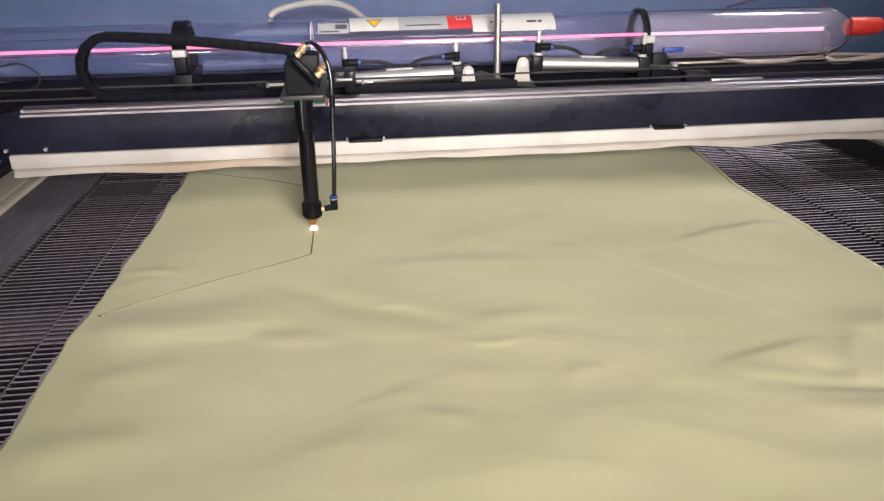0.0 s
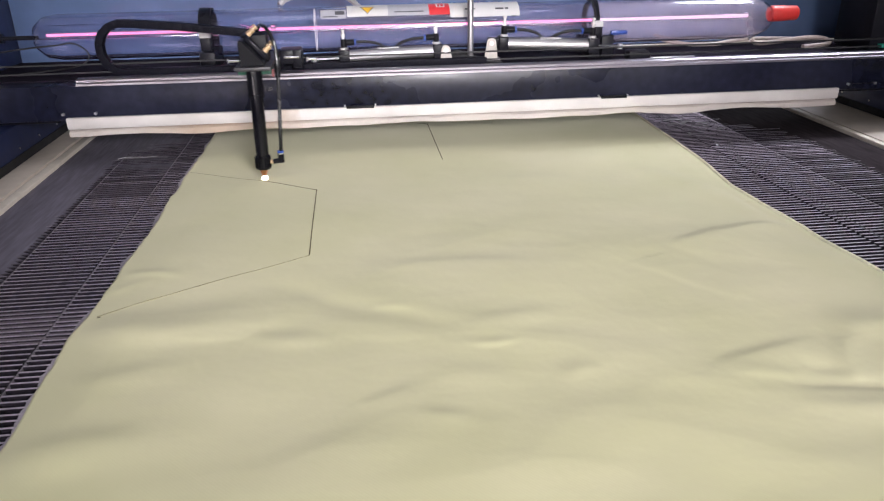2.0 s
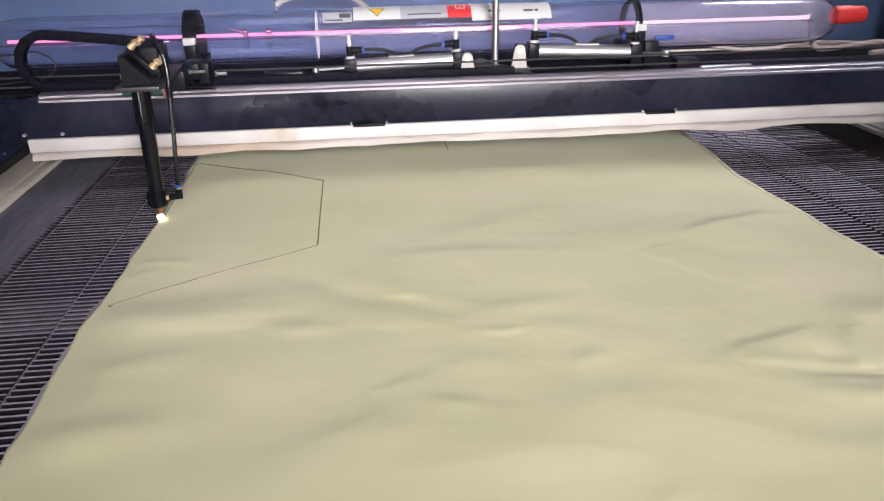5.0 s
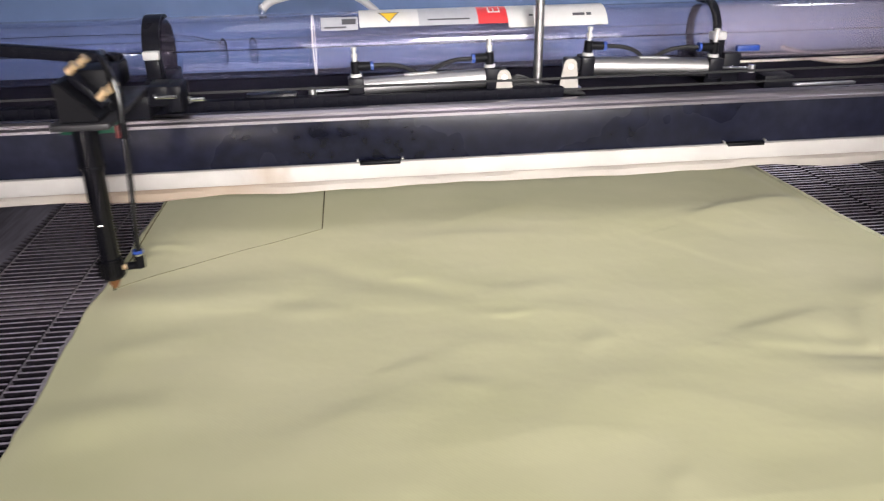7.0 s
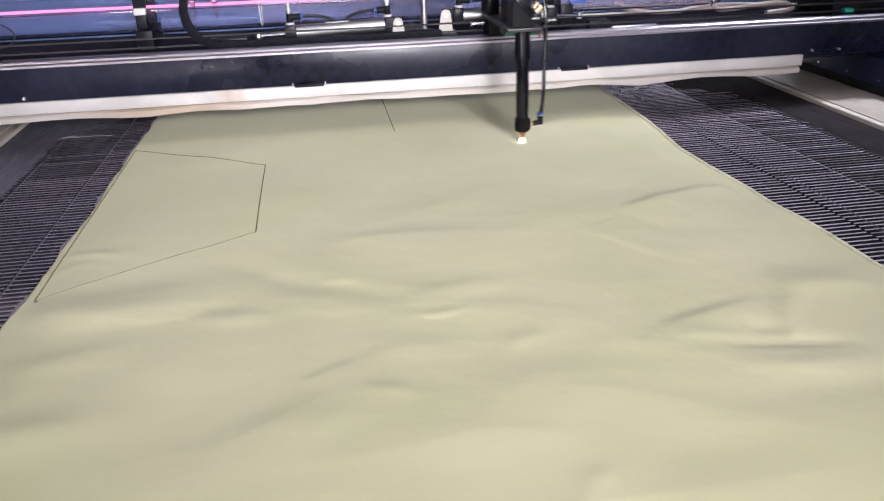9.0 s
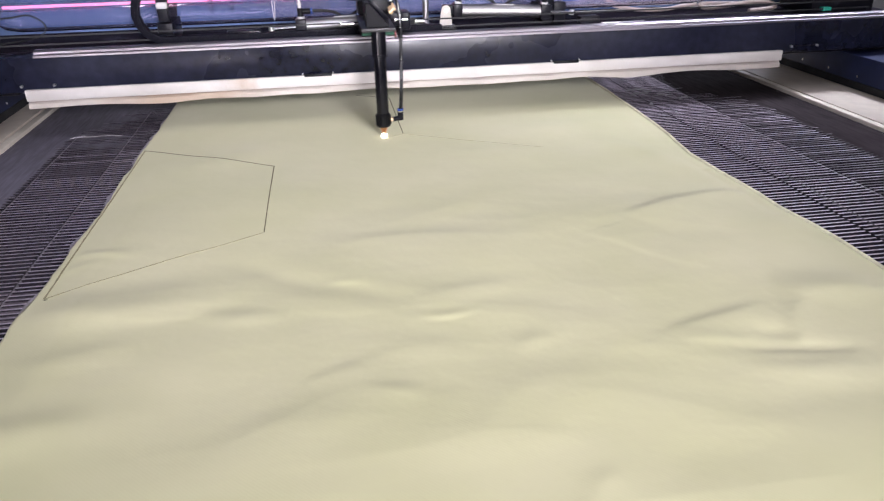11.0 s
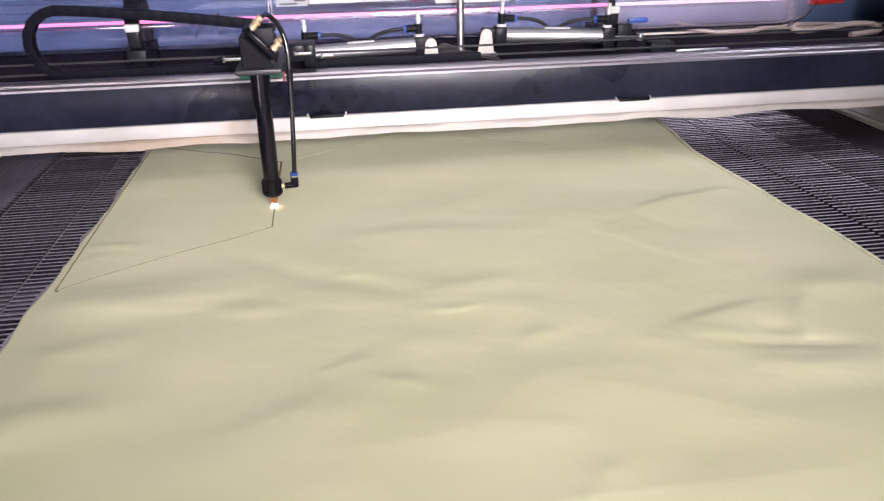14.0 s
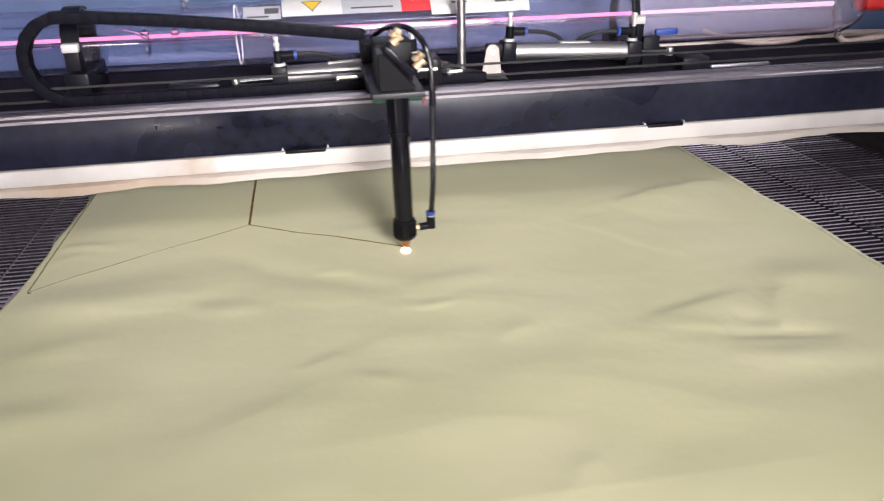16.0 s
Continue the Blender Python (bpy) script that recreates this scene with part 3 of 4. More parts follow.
FRESH += cut_run((HEX_M, 1.293), (HEX_M, 0.997), 0.0032, M_BROWN, 12.6, 14.48, "wide scorched cut in the yellow cloth", 14)
FRESH += cut_run((HEX_M, 0.997), (-0.058, 0.8725), 0.0015, M_BROWN, 14.5, 16.08, "fresh scorched cut in the yellow cloth", 14)



def burn_mark(x, y, r):
    verts, faces = [(x, y, cloth_height(x, y) + 0.0007)], []
    for k in range(14):
        a = 2 * math.pi * k / 14
        q = r * (1 + 0.35 * noise.noise(Vector((3 * math.cos(a), 3 * math.sin(a), x * 9))))
        px, py = x + q * 1.5 * math.cos(a), y + q * math.sin(a)
        verts.append((px, py, cloth_height(px, py) + 0.0006))
        faces.append((0, 1 + k, 1 + (k + 1) % 14))
    me = bpy.data.meshes.new("burn_mark")
    me.from_pydata(verts, [], faces)
    me.materials.append(M_CHAR)
    ob = new("burn_mark", me)
    ob.parent = cloth
    tagged(ob, "small dark scorch mark")


burn_mark(-0.5095, 0.850, 0.0017)


def scrap(x, y, ln, wd, turn, seed):
    """A curled offcut lying on the slats."""
    rnd = random.Random(seed)
    bm = bmesh.new()
    cols = []
    for k in range(7):
        t = k / 6
        u = (t - 0.5) * ln
        zz = 0.0006 + 0.004 * abs(math.sin(t * rnd.uniform(2, 4))) * rnd.uniform(0.3, 1)
        w = wd * rnd.uniform(0.5, 1)
        cols.append([bm.verts.new((u, w * sgn, zz + dz)) for sgn, dz in ((-1, 0), (1, 0.001), (1, 0.0004), (-1, -0.0006))])
    for p, q in zip(cols, cols[1:]):
        for k in range(4):
            bm.faces.new((p[k], p[(k + 1) % 4], q[(k + 1) % 4], q[k]))
    bm.faces.new(cols[0])
    bm.faces.new(cols[-1])
    ob = new("offcut", finish("offcut", bm, M_SCRAP, False))
    ob.matrix_world = pose(x, y, -0.0042, 0, 0, turn)
    tagged(ob, "curled grey scrap of film lying on the slats", "scrap", "scraps on the bed")


for k, (x, y, ln, wd, turn) in enumerate(((0.548, 1.652, 0.050, 0.006, 10), (0.596, 1.628, 0.040, 0.004, -15), (0.632, 1.596, 0.030, 0.005, 30), (0.556, 1.692, 0.045, 0.005, -5),
                                          (0.575, 1.665, 0.035, 0.007, 40), (0.612, 1.650, 0.030, 0.004, -30), (0.540, 1.560, 0.025, 0.004, 65), (0.560, 1.475, 0.022, 0.003, 80),
                                          (-0.625, 1.568, 0.090, 0.0006, -8), (-0.668, 1.574, 0.030, 0.0006, 20))):
    scrap(x, y, ln, wd, turn, 30 + k)

# ---- gantry: built about its own origin at the front of its strip, bed level ----
gantry = thing("gantry", "black box-beam gantry with a steel guide rail and white front strip", "gantry")
GX0, GX1 = -1.02, 1.16
bm = made(box, GX0, GX1, 0.004, 0.060, 0.088, 0.1545, 0.002)
part("beam", bm, M_BEAM, gantry, "black painted box beam, sooty and scuffed")
part("deck", made(box, GX0, GX1, 0.060, 0.33, 0.10, 0.158, 0.002), M_DECK, gantry, "sooty black deck plate")
# guide rail: a stepped steel section along the beam's top edge
bm = bmesh.new()
prof = [(-0.002, 0.1545), (-0.002, 0.1585), (0.004, 0.1605), (0.004, 0.1645), (0.008, 0.1675), (0.022, 0.1675), (0.026, 0.1640),
        (0.026, 0.1545)]
ends = [[bm.verts.new((x, y, z)) for y, z in prof] for x in (-0.720, GX1)]
for k in range(len(prof)):
    bm.faces.new((ends[0][k], ends[0][(k + 1) % len(prof)], ends[1][(k + 1) % len(prof)], ends[1][k]))
bm.faces.new(ends[0])
bm.faces.new(ends[1])
part("guide_rail", bm, M_RAIL, gantry, "polished steel guide rail", False)
part("front_strip", made(box, -0.750, 0.850, -0.006, 0.004, 0.0722, 0.0945, 0.0018), M_STRIP, gantry, "off-white padded strip with a brown scorch")
bm = bmesh.new()
rows_ = []
for i in range(321):
    x = -0.75 + 1.6 * i / 320
    wv = 0.0075 * noise.noise(Vector((x * 9, 0, 0))) + 0.0035 * noise.noise(Vector((x * 24, 3, 0)))
    dz = 0.0055 * noise.noise(Vector((x * 7, 8, 0)))
    rows_.append([bm.verts.new(p) for p in ((x, 0.0125, 0.0730), (x, 0.0090, 0.0712), (x, 0.0030 + wv * 0.4, 0.0692), (x, -0.0010 + wv * 0.8, 0.0655), (x, -0.0025 + wv, 0.0572 + dz),
                                           (x, -0.0005 + wv, 0.0566 + dz), (x, 0.0020 + wv * 0.8, 0.0650), (x, 0.0145, 0.0715))])
for p, q in zip(rows_, rows_[1:]):
    for k in range(8):
        bm.faces.new((p[k], p[(k + 1) % 8], q[(k + 1) % 8], q[k]))
part("skirt", bm, M_SKIRT, gantry, "wavy off-white cloth skirt under the strip")
for x in (-0.181, 0.347):
    clip = part("clip_plate", made(box, x - 0.028, x + 0.028, -0.0064, 0.0036, 0.0915, 0.0965, 0.001), M_PLASTIC, gantry, "black clip plate")
    for dx in (-0.031, 0.031):
        part("screw", made(rod, (x + dx, -0.002, 0.0970), (x + dx, 0.006, 0.0970), 0.0015, seg=10), M_SATIN, clip)
for x in (-0.755, -0.694, 0.873, 0.935):
    part("screw", made(rod, (x, -0.001, 0.101), (x, 0.006, 0.101), 0.0028, seg=10), M_STEEL, gantry, "small steel screw")
part("slot_bar", made(box, 0.879, 0.929, -0.0005, 0.0036, 0.1000, 0.1020, 0.0006), M_BLACK, gantry, "black slotted bar between two screws")
part("rear_cover", made(box, -0.930, 1.06, 0.300, 0.306, 0.150, 0.62, 0.001), M_BLUE, gantry, "glossy blue sheet-metal rear cover")
part("rear_ledge", made(box, 0.45, 1.06, 0.250, 0.260, 0.158, 0.1615, 0.0005), M_CREAM, gantry, "cream painted ledge behind the deck")
for x0, x1, lab, mat in ((-1.02, -0.955, "grey-cream painted end plate", M_CREAM), (-0.9545, -0.9315, "dark edge strip of the end plate", M_NAVY), (1.062, 1.16, "black end housing", M_BLACK)):
    part("end_plate", made(box, x0, x1, 0.17, 0.33, 0.158, 0.34, 0.003), mat, gantry, lab)
for x0, x1 in ((GX0, -0.775), (0.868, GX1)):
    part("end_carriage", made(box, x0, x1, 0.03, 0.32, 0.078, 0.104, 0.003), M_BLACK, gantry, "black end carriage")
box_r = part("mirror_box", made(box, 0.945, 1.10, 0.06, 0.19, 0.16, 0.30, 0.003), M_BLACK, gantry, "black mirror housing")
part("knob", made(rod, (0.971, 0.049, 0.2355), (0.971, 0.062, 0.2355), 0.006), M_CHROME, box_r, "chrome adjusting knob")
part("switch", made(box, 0.965, 0.985, 0.045, 0.060, 0.168, 0.176, 0.001), M_TEAL, gantry, "small teal switch")
for z, y in ((0.1855, 0.052), (0.1705, 0.046)):
    part("drive_belt", made(box, -0.96, 1.08, y, y + 0.0022, z, z + 0.0032), M_RUBBER, gantry, "thin black drive belt")
part("marker_strip", made(box, 0.450, 0.548, 0.066, 0.074, 0.158, 0.1615, 0.0005), M_STEEL, gantry, "bright steel strip")
post = part("post", made(rod, (0.058, 0.088, 0.157), (0.058, 0.088, 0.300), 0.0064), M_ALU, gantry, "chrome upright post")
part("post_foot", made(rod, (0.058, 0.088, 0.157), (0.058, 0.088, 0.166), 0.013), M_BLACK, post)
for k in range(7):
    y = 0.060 + 0.006 * k
    bm = bmesh.new()
    pipe(bm, [(-0.02 + 0.005 * k, y, 0.166), (0.03, y + 0.004, 0.172 + 0.002 * k), (0.07, y - 0.003, 0.168 + 0.002 * (k % 3)), (0.12, y - 0.008, 0.163)], 0.0024, 6, 4)
    part("cable", bm, M_RUBBER, gantry, "black cable lying on the deck")
valve = part("valve", made(box, 0.345, 0.372, 0.092, 0.110, 0.158, 0.206, 0.002), M_BLACK, gantry, "black air valve")
part("lever", made(box, 0.366, 0.402, 0.096, 0.104, 0.207, 0.2155, 0.0015), M_VALVE, valve, "blue plastic lever")
part("stop_block", made(box, 0.395, 0.440, 0.055, 0.085, 0.158, 0.178, 0.003), M_BLACK, gantry, "black stop block")
part("stop_block", made(box, -0.360, -0.290, 0.058, 0.080, 0.158, 0.180, 0.003), M_BLACK, gantry, "black stop block")
bm = bmesh.new()
pipe(bm, [(0.52, 0.24, 0.182), (0.55, 0.22, 0.172), (0.60, 0.20, 0.166), (0.66, 0.20, 0.166), (0.71, 0.21, 0.171), (0.78, 0.22, 0.172), (0.92, 0.22, 0.166)], 0.0045)
part("water_hose", bm, M_HOSE_OLD, gantry, "pale silicone water hose")
bm = bmesh.new()
pipe(bm, [(0.706, 0.130, 0.184), (0.716, 0.126, 0.176), (0.745, 0.130, 0.175), (0.80, 0.140, 0.178), (0.86, 0.160, 0.179), (0.905, 0.165, 0.175), (0.90, 0.140, 0.167), (0.83, 0.125, 0.164)], 0.0052)
part("water_hose", bm, M_HOSE_OLD, gantry, "pale silicone water hose looping from the tube")
bm = bmesh.new()
pipe(bm, [(-0.93, 0.14, 0.20), (-0.83, 0.11, 0.214), (-0.776, 0.10, 0.219), (-0.745, 0.10, 0.222), (-0.720, 0.10, 0.206), (-0.722, 0.10, 0.188), (-0.748, 0.10, 0.176), (-0.81, 0.105, 0.168), (-0.90, 0.11, 0.161)], 0.0017, 8)
part("lead", bm, M_RUBBER, gantry, "black high-voltage lead")

# ---- laser tube ----
TY, TZ, TR = 0.160, 0.2280, 0.0460
tube = thing("laser_tube", "long glass carbon-dioxide laser tube with labels and red end cap", "laser tube")
bm = bmesh.new()
turned(bm, (-0.838, TY, TZ), (0.764, TY, TZ), [(0.0, 0.010), (0.004, 0.026), (0.016, 0.041), (0.034, TR), (0.955, TR), (0.975, 0.042), (0.99, 0.030),
       (0.996, 0.020), (0.996, 0.0185), (0.99, 0.028), (0.975, 0.040), (0.955, TR - 0.0022), (0.034, TR - 0.0022), (0.016, 0.039), (0.004, 0.024), (0.0, 0.008)], 48)
shell = part("glass_shell", bm, M_GLASS, tube, "clear glass outer shell")
shell.visible_shadow = False
bm = bmesh.new()
turned(bm, (-0.828, TY, TZ + 0.004), (0.72, TY, TZ + 0.004), [(0, 0.0085), (1, 0.0085), (1, 0.0072), (0, 0.0072)], 24)
bore = part("bore", bm, M_BORE, tube, "thin glass bore tube")
bore.visible_shadow = False
bm = bmesh.new()
turned(bm, (-0.2658, TY, TZ), (-0.2642, TY, TZ), [(0, 0.0435), (1, 0.0435), (1, 0.0400), (0, 0.0400), (0, 0.0435)], 40)
part("jacket_ring", bm, M_WHITE, tube, "white edge of the inner jacket")
bm = bmesh.new()
turned(bm, (-0.262, TY, TZ), (0.705, TY, TZ), [(0, 0.0405), (1, 0.0405), (1, 0.0395), (0, 0.0395)], 40)
jacket = part("water_jacket", bm, M_HAZE, tube, "faintly hazy water jacket inside the glass")
jacket.visible_shadow = False
bm = bmesh.new()
turned(bm, (0.345, TY, TZ), (0.735, TY, TZ), [(0, 0.0430), (0.94, 0.0430), (1, 0.034), (1, 0.033), (0.94, 0.0420), (0, 0.0420)], 40)
part("sheen_sleeve", bm, M_SHEEN, tube, "pale sleeve painting the lilac sheen at the anode end").visible_shadow = False
bm = bmesh.new()
turned(bm, (0.757, TY, TZ + 0.007), (0.822, TY, TZ + 0.007), [(0, 0.0), (0, 0.0165), (0.05, 0.0175), (0.55, 0.0175), (0.62, 0.0165), (0.95, 0.0160), (1, 0.014), (1, 0.0)], 32)
part("end_cap", bm, M_REDCAP, tube, "red rubber end cap")
bm = bmesh.new()
turned(bm, (-0.955, TY, TZ), (-0.830, TY, TZ), [(0, 0.0), (0, 0.010), (0.45, 0.010), (0.45, 0.0045), (1, 0.0045), (1, 0.0)], 20)
part("electrode", bm, M_BLACK, tube, "black electrode fitting")


def tube_patch(x0, x1, a0, a1, r):
    """A thin label bent round the tube; angles in degrees up from its front."""
    bm = bmesh.new()
    n = 14
    cols = []
    for k in range(n + 1):
        a = radians(a0 + (a1 - a0) * k / n)
        cols.append([bm.verts.new((x, TY - rr * math.cos(a), TZ + rr * math.sin(a))) for x, rr in ((x0, r), (x1, r), (x1, r - 0.0004), (x0, r - 0.0004))])
    for p, q in zip(cols, cols[1:]):
        for k in range(4):
            bm.faces.new((p[k], p[(k + 1) % 4], q[(k + 1) % 4], q[k]))
    bm.faces.new(cols[0])
    bm.faces.new(cols[-1])
    return bm


for x0, x1, a0, a1, mat, lab in ((-0.252, -0.199, 33, 62, M_GREY, "grey rating label"), (-0.197, -0.111, 37, 100, M_WHITE, "white warning label"),
                                 (-0.111, -0.024, 37, 100, M_GREY, "grey label"), (-0.024, 0.020, 37, 100, M_RED, "red label"),
                                 (0.020, 0.170, 28, 100, M_WHITE, "white label with fine print")):
    lb = part("label", tube_patch(x0, x1, a0, a1, TR + 0.0008), mat, tube, lab)
    if mat is M_WHITE and x0 < -0.1:
        bm = bmesh.new()
        for r, s, m, nm in ((TR + 0.0012, 1.0, M_INK, "warning_border"), (TR + 0.0015, 0.80, M_YELLOW, "warning_triangle")):
            bm = bmesh.new()
            rows3 = []
            for k in range(9):
                t = k / 8
                a = radians(58 + 34 * s * (2 * t - 1) * 0.40)
                half = max(0.0003, 0.0155 * s * t)
                rows3.append([bm.verts.new((-0.154 + dx, TY - rr * math.cos(a), TZ + rr * math.sin(a))) for dx, rr in ((-half, r), (half, r), (half, r - 0.0006), (-half, r - 0.0006))])
            for p, q in zip(rows3, rows3[1:]):
                for k in range(4):
                    bm.faces.new((p[k], p[(k + 1) % 4], q[(k + 1) % 4], q[k]))
            bm.faces.new(rows3[0])
            bm.faces.new(rows3[-1])
            part(nm, bm, m, lb)
    bars = []
    if mat is M_GREY and x0 < -0.2:
        bars = [(-0.247, -0.216, 37, 40), (-0.222, -0.202, 44, 56)]
    elif mat is M_GREY:
        bars = [(-0.098, -0.036, 47, 50)]
    elif mat is M_RED:
        bars = []
    elif x0 > 0:
        bars = [(0.118, 0.136, 48, 54), (0.139, 0.146, 48, 54), (0.151, 0.161, 26, 29), (0.052, 0.058, 50, 54), (0.07, 0.075, 50, 54)]
    for b0, b1, a0_, a1_ in bars:
        part("print_bar", tube_patch(b0, b1, a0_, a1_, TR + 0.0013), M_INK, lb)
    if mat is M_RED:
        for b0, b1, a0_, a1_ in ((-0.008, 0.010, 62, 65), (-0.008, -0.006, 65, 80), (0.008, 0.010, 65, 80), (-0.0005, 0.0015, 65, 76)):
            part("print_bar", tube_patch(b0, b1, a0_, a1_, TR + 0.0013), M_WHITE, lb)
for x in (-0.487, 0.338):
    bm = bmesh.new()
    hw = 0.012 if x < 0 else 0.006
    turned(bm, (x - hw, TY, TZ), (x + hw, TY, TZ), [(0, TR + 0.0045), (1, TR + 0.0045), (1, TR + 0.001), (0, TR + 0.001), (0, TR + 0.0045)], 40)
    clamp = part("clamp_ring", bm, M_BLACK, tube, "ring clamp round the tube")
    part("clamp_base", made(box, x - 0.016, x + 0.016, TY - 0.058, TY + 0.05, 0.158, TZ - TR * 0.72, 0.003), M_BLACK, clamp, "black clamp base")
    part("clamp_lug", made(box, x - 0.011, x + 0.011, TY - 0.060, TY - 0.044, TZ - 0.004, TZ + 0.008, 0.002), M_WHITE, clamp, "pale clamp lug")
    part("clamp_leg", made(box, x - 0.010, x + 0.010, TY - 0.059, TY - 0.046, TZ - 0.03, TZ - 0.004, 0.002), M_BLACK, clamp)
for x, z in ((-0.394, 0.0), (-0.352, 0.0)):
    bm = bmesh.new()
    turned(bm, (x, TY - 0.016, TZ + 0.016), (x, TY - 0.016, TZ - 0.022), [(0, 0.002), (0.15, 0.006), (0.4, 0.0045), (0.65, 0.0065), (1, 0.002)], 16)
    part("glass_bead", bm, M_BEAD, tube, "small blown-glass bead").visible_shadow = False
bm = bmesh.new()
pipe(bm, [(-0.80, TY - 0.01, TZ + 0.022), (-0.62, TY - 0.012, TZ + 0.024), (-0.47, TY - 0.012, TZ + 0.022), (-0.41, TY - 0.014, TZ + 0.012), (-0.39, TY - 0.016, TZ + 0.004)], 0.0022, 10)
part("return_pipe", bm, M_BORE, tube, "thin glass gas return pipe").visible_shadow = False
bm = bmesh.new()
turned(bm, (-0.334, TY - 0.01, TZ + 0.038), (-0.334, TY - 0.01, TZ + 0.062), [(0, 0.006), (0.4, 0.0045), (0.6, 0.006), (1, 0.004)], 14)
part("water_spout", bm, M_BEAD, tube, "glass water spout").visible_shadow = False
bm = bmesh.new()
pipe(bm, [(-0.334, TY - 0.01, TZ + 0.054), (-0.315, TY - 0.005, TZ + 0.066), (-0.254, TY + 0.01, TZ + 0.074), (-0.20, TY + 0.03, TZ + 0.064), (-0.16, TY + 0.06, TZ + 0.03)], 0.0055)
part("water_hose", bm, M_HOSE, tube, "pale silicone water hose")
bm = bmesh.new()
pipe(bm, [(0.335, TY - 0.047, TZ + 0.01), (0.333, TY - 0.046, TZ + 0.028), (0.330, TY - 0.035, TZ + 0.040), (0.334, TY - 0.022, TZ + 0.0485)], 0.0022)
part("sensor_wire", bm, M_RUBBER, tube, "black wire")
bm = bmesh.new()
pipe(bm, [(0.52, TY + 0.03, TZ + 0.045), (0.58, TY + 0.01, TZ + 0.062), (0.64, TY, TZ + 0.066), (0.69, TY, TZ + 0.058), (0.74, TY + 0.03, TZ + 0.03)], 0.0016, 8)
part("anode_wire", bm, M_WIRE, tube, "thin dark red wire")
bm = bmesh.new()
turned(bm, (0.702, TY - 0.012, TZ + 0.004), (0.706, TY - 0.030, TZ - 0.046), [(0, 0.003), (0.2, 0.008), (0.4, 0.005), (0.6, 0.0085), (0.8, 0.005), (1, 0.006)], 16)
part("glass_bead", bm, M_BEAD, tube, "small blown-glass bead").visible_shadow = False
bm = bmesh.new()
turned(bm, (-0.812, TY, TZ + 0.004), (0.352, TY, TZ + 0.004), [(0, 0.0), (0, 0.0028), (1, 0.0028), (1, 0.0)], 14)
plasma = part("discharge", bm, M_PLASMA, tube, "glowing pink gas discharge")
bm = bmesh.new()
turned(bm, (0.352, TY, TZ + 0.004), (0.705, TY, TZ + 0.004), [(0, 0.0), (0, 0.0029), (0.7, 0.0034), (1, 0.0038), (1, 0.0)], 14)
anode_glow = part("anode_glow", bm, M_ANODE, tube, "white-pink glow near the anode")


# ---- air cylinders beside the tube ----
def air_cylinder(flip, label, foot):
    """Built along +x from its front cap; flip turns it end for end."""
    c = thing("air_cylinder", label, "air cylinder", "cylinders on the deck")
    f = -1 if flip else 1
    ln, cy, cz = 0.176, 0.0, 0.0

    def X(v):
        return f * v
    def bx(x0, x1, *r, **k):
        a, b = sorted((X(x0), X(x1)))
        return made(box, a, b, *r, **k)
    part("barrel", made(rod, (X(0.0), 0, 0), (X(ln), 0, 0), 0.0134, seg=32), M_ALU, c, "brushed aluminium barrel")
    for x0, x1 in ((-0.020, 0.002), (ln - 0.002, ln + 0.018)):
        part("end_block", bx(x0, x1, -0.0148, 0.0148, -0.0148, 0.0148, bevel=0.002), M_BLACK, c, "black end block")
    part("piston_rod", made(rod, (X(-0.066), 0, -0.002), (X(-0.018), 0, -0.002), 0.003, seg=14), M_CHROME, c, "chrome piston rod")
    part("rod_eye", made(rod, (X(-0.071), 0, -0.007), (X(-0.071), 0, 0.004), 0.006, seg=14), M_STEEL, c, "steel rod eye")
    for k, x in enumerate((-0.008, ln + 0.006)):
        fit = part("fitting", made(rod, (X(x), 0, 0.0185), (X(x), 0, 0.036), 0.0062, seg=16), M_PLASTIC, c, "black push-in air fitting")
        part("collar", made(rod, (X(x), 0, 0.0125), (X(x), 0, 0.0190), 0.0078, seg=16), M_WHITE, fit, "white collar")
        bm = bmesh.new()
        rod(bm, (X(x), 0, 0.036), (X(x), 0, 0.042), 0.0032, seg=12)
        rod(bm, (X(x), 0, 0.042), (X(x), 0, 0.046), 0.0046, seg=12)
        rod(bm, (X(x), 0, 0.046), (X(x), 0, 0.051), 0.0026, seg=12)
        rod(bm, (X(x), 0, 0.051), (X(x), 0, 0.055), 0.0038, seg=12)
        part("needle_screw", bm, M_SATIN, fit, "steel needle screw")
        s = 1 if k == 0 else -1
        part("nozzle", made(rod, (X(x + s * 0.004), 0, 0.0285), (X(x + s * 0.022), 0, 0.0285), 0.0062, seg=16), M_PLASTIC, fit)
        part("release_ring", made(rod, (X(x + s * 0.0215), 0, 0.0285), (X(x + s * 0.0255), 0, 0.0285), 0.0066, seg=16), M_VALVE, fit, "blue release ring")
        bm = bmesh.new()
        e = x + s * 0.024
        pipe(bm, [(X(e), 0, 0.0285), (X(e + s * 0.025), 0.001, 0.0275), (X(e + s * 0.046), 0.004, 0.022), (X(e + s * 0.060), 0.010, 0.012), (X(e + s * 0.066), 0.017, 0.0)], 0.0030, 8)
        part("air_line", bm, M_RUBBER, fit, "black air line")
    bm = bx(foot + 0.018, foot + 0.046, -0.004, 0.008, -0.028, -0.006)
    part("trunnion_base", bx(foot + 0.012, foot + 0.050, -0.012, 0.010, -0.0350, -0.0290, bevel=0.001), M_STEEL, c, "steel foot plate")
    pl = bmesh.new()
    ring = [(foot + 0.019, -0.030), (foot + 0.048, -0.030), (foot + 0.0435, 0.003)] + \
           [(foot + 0.034 + 0.0095 * math.cos(radians(a)), 0.003 + 0.0095 * math.sin(radians(a))) for a in range(15, 166, 15)] + [(foot + 0.0245, 0.003)]
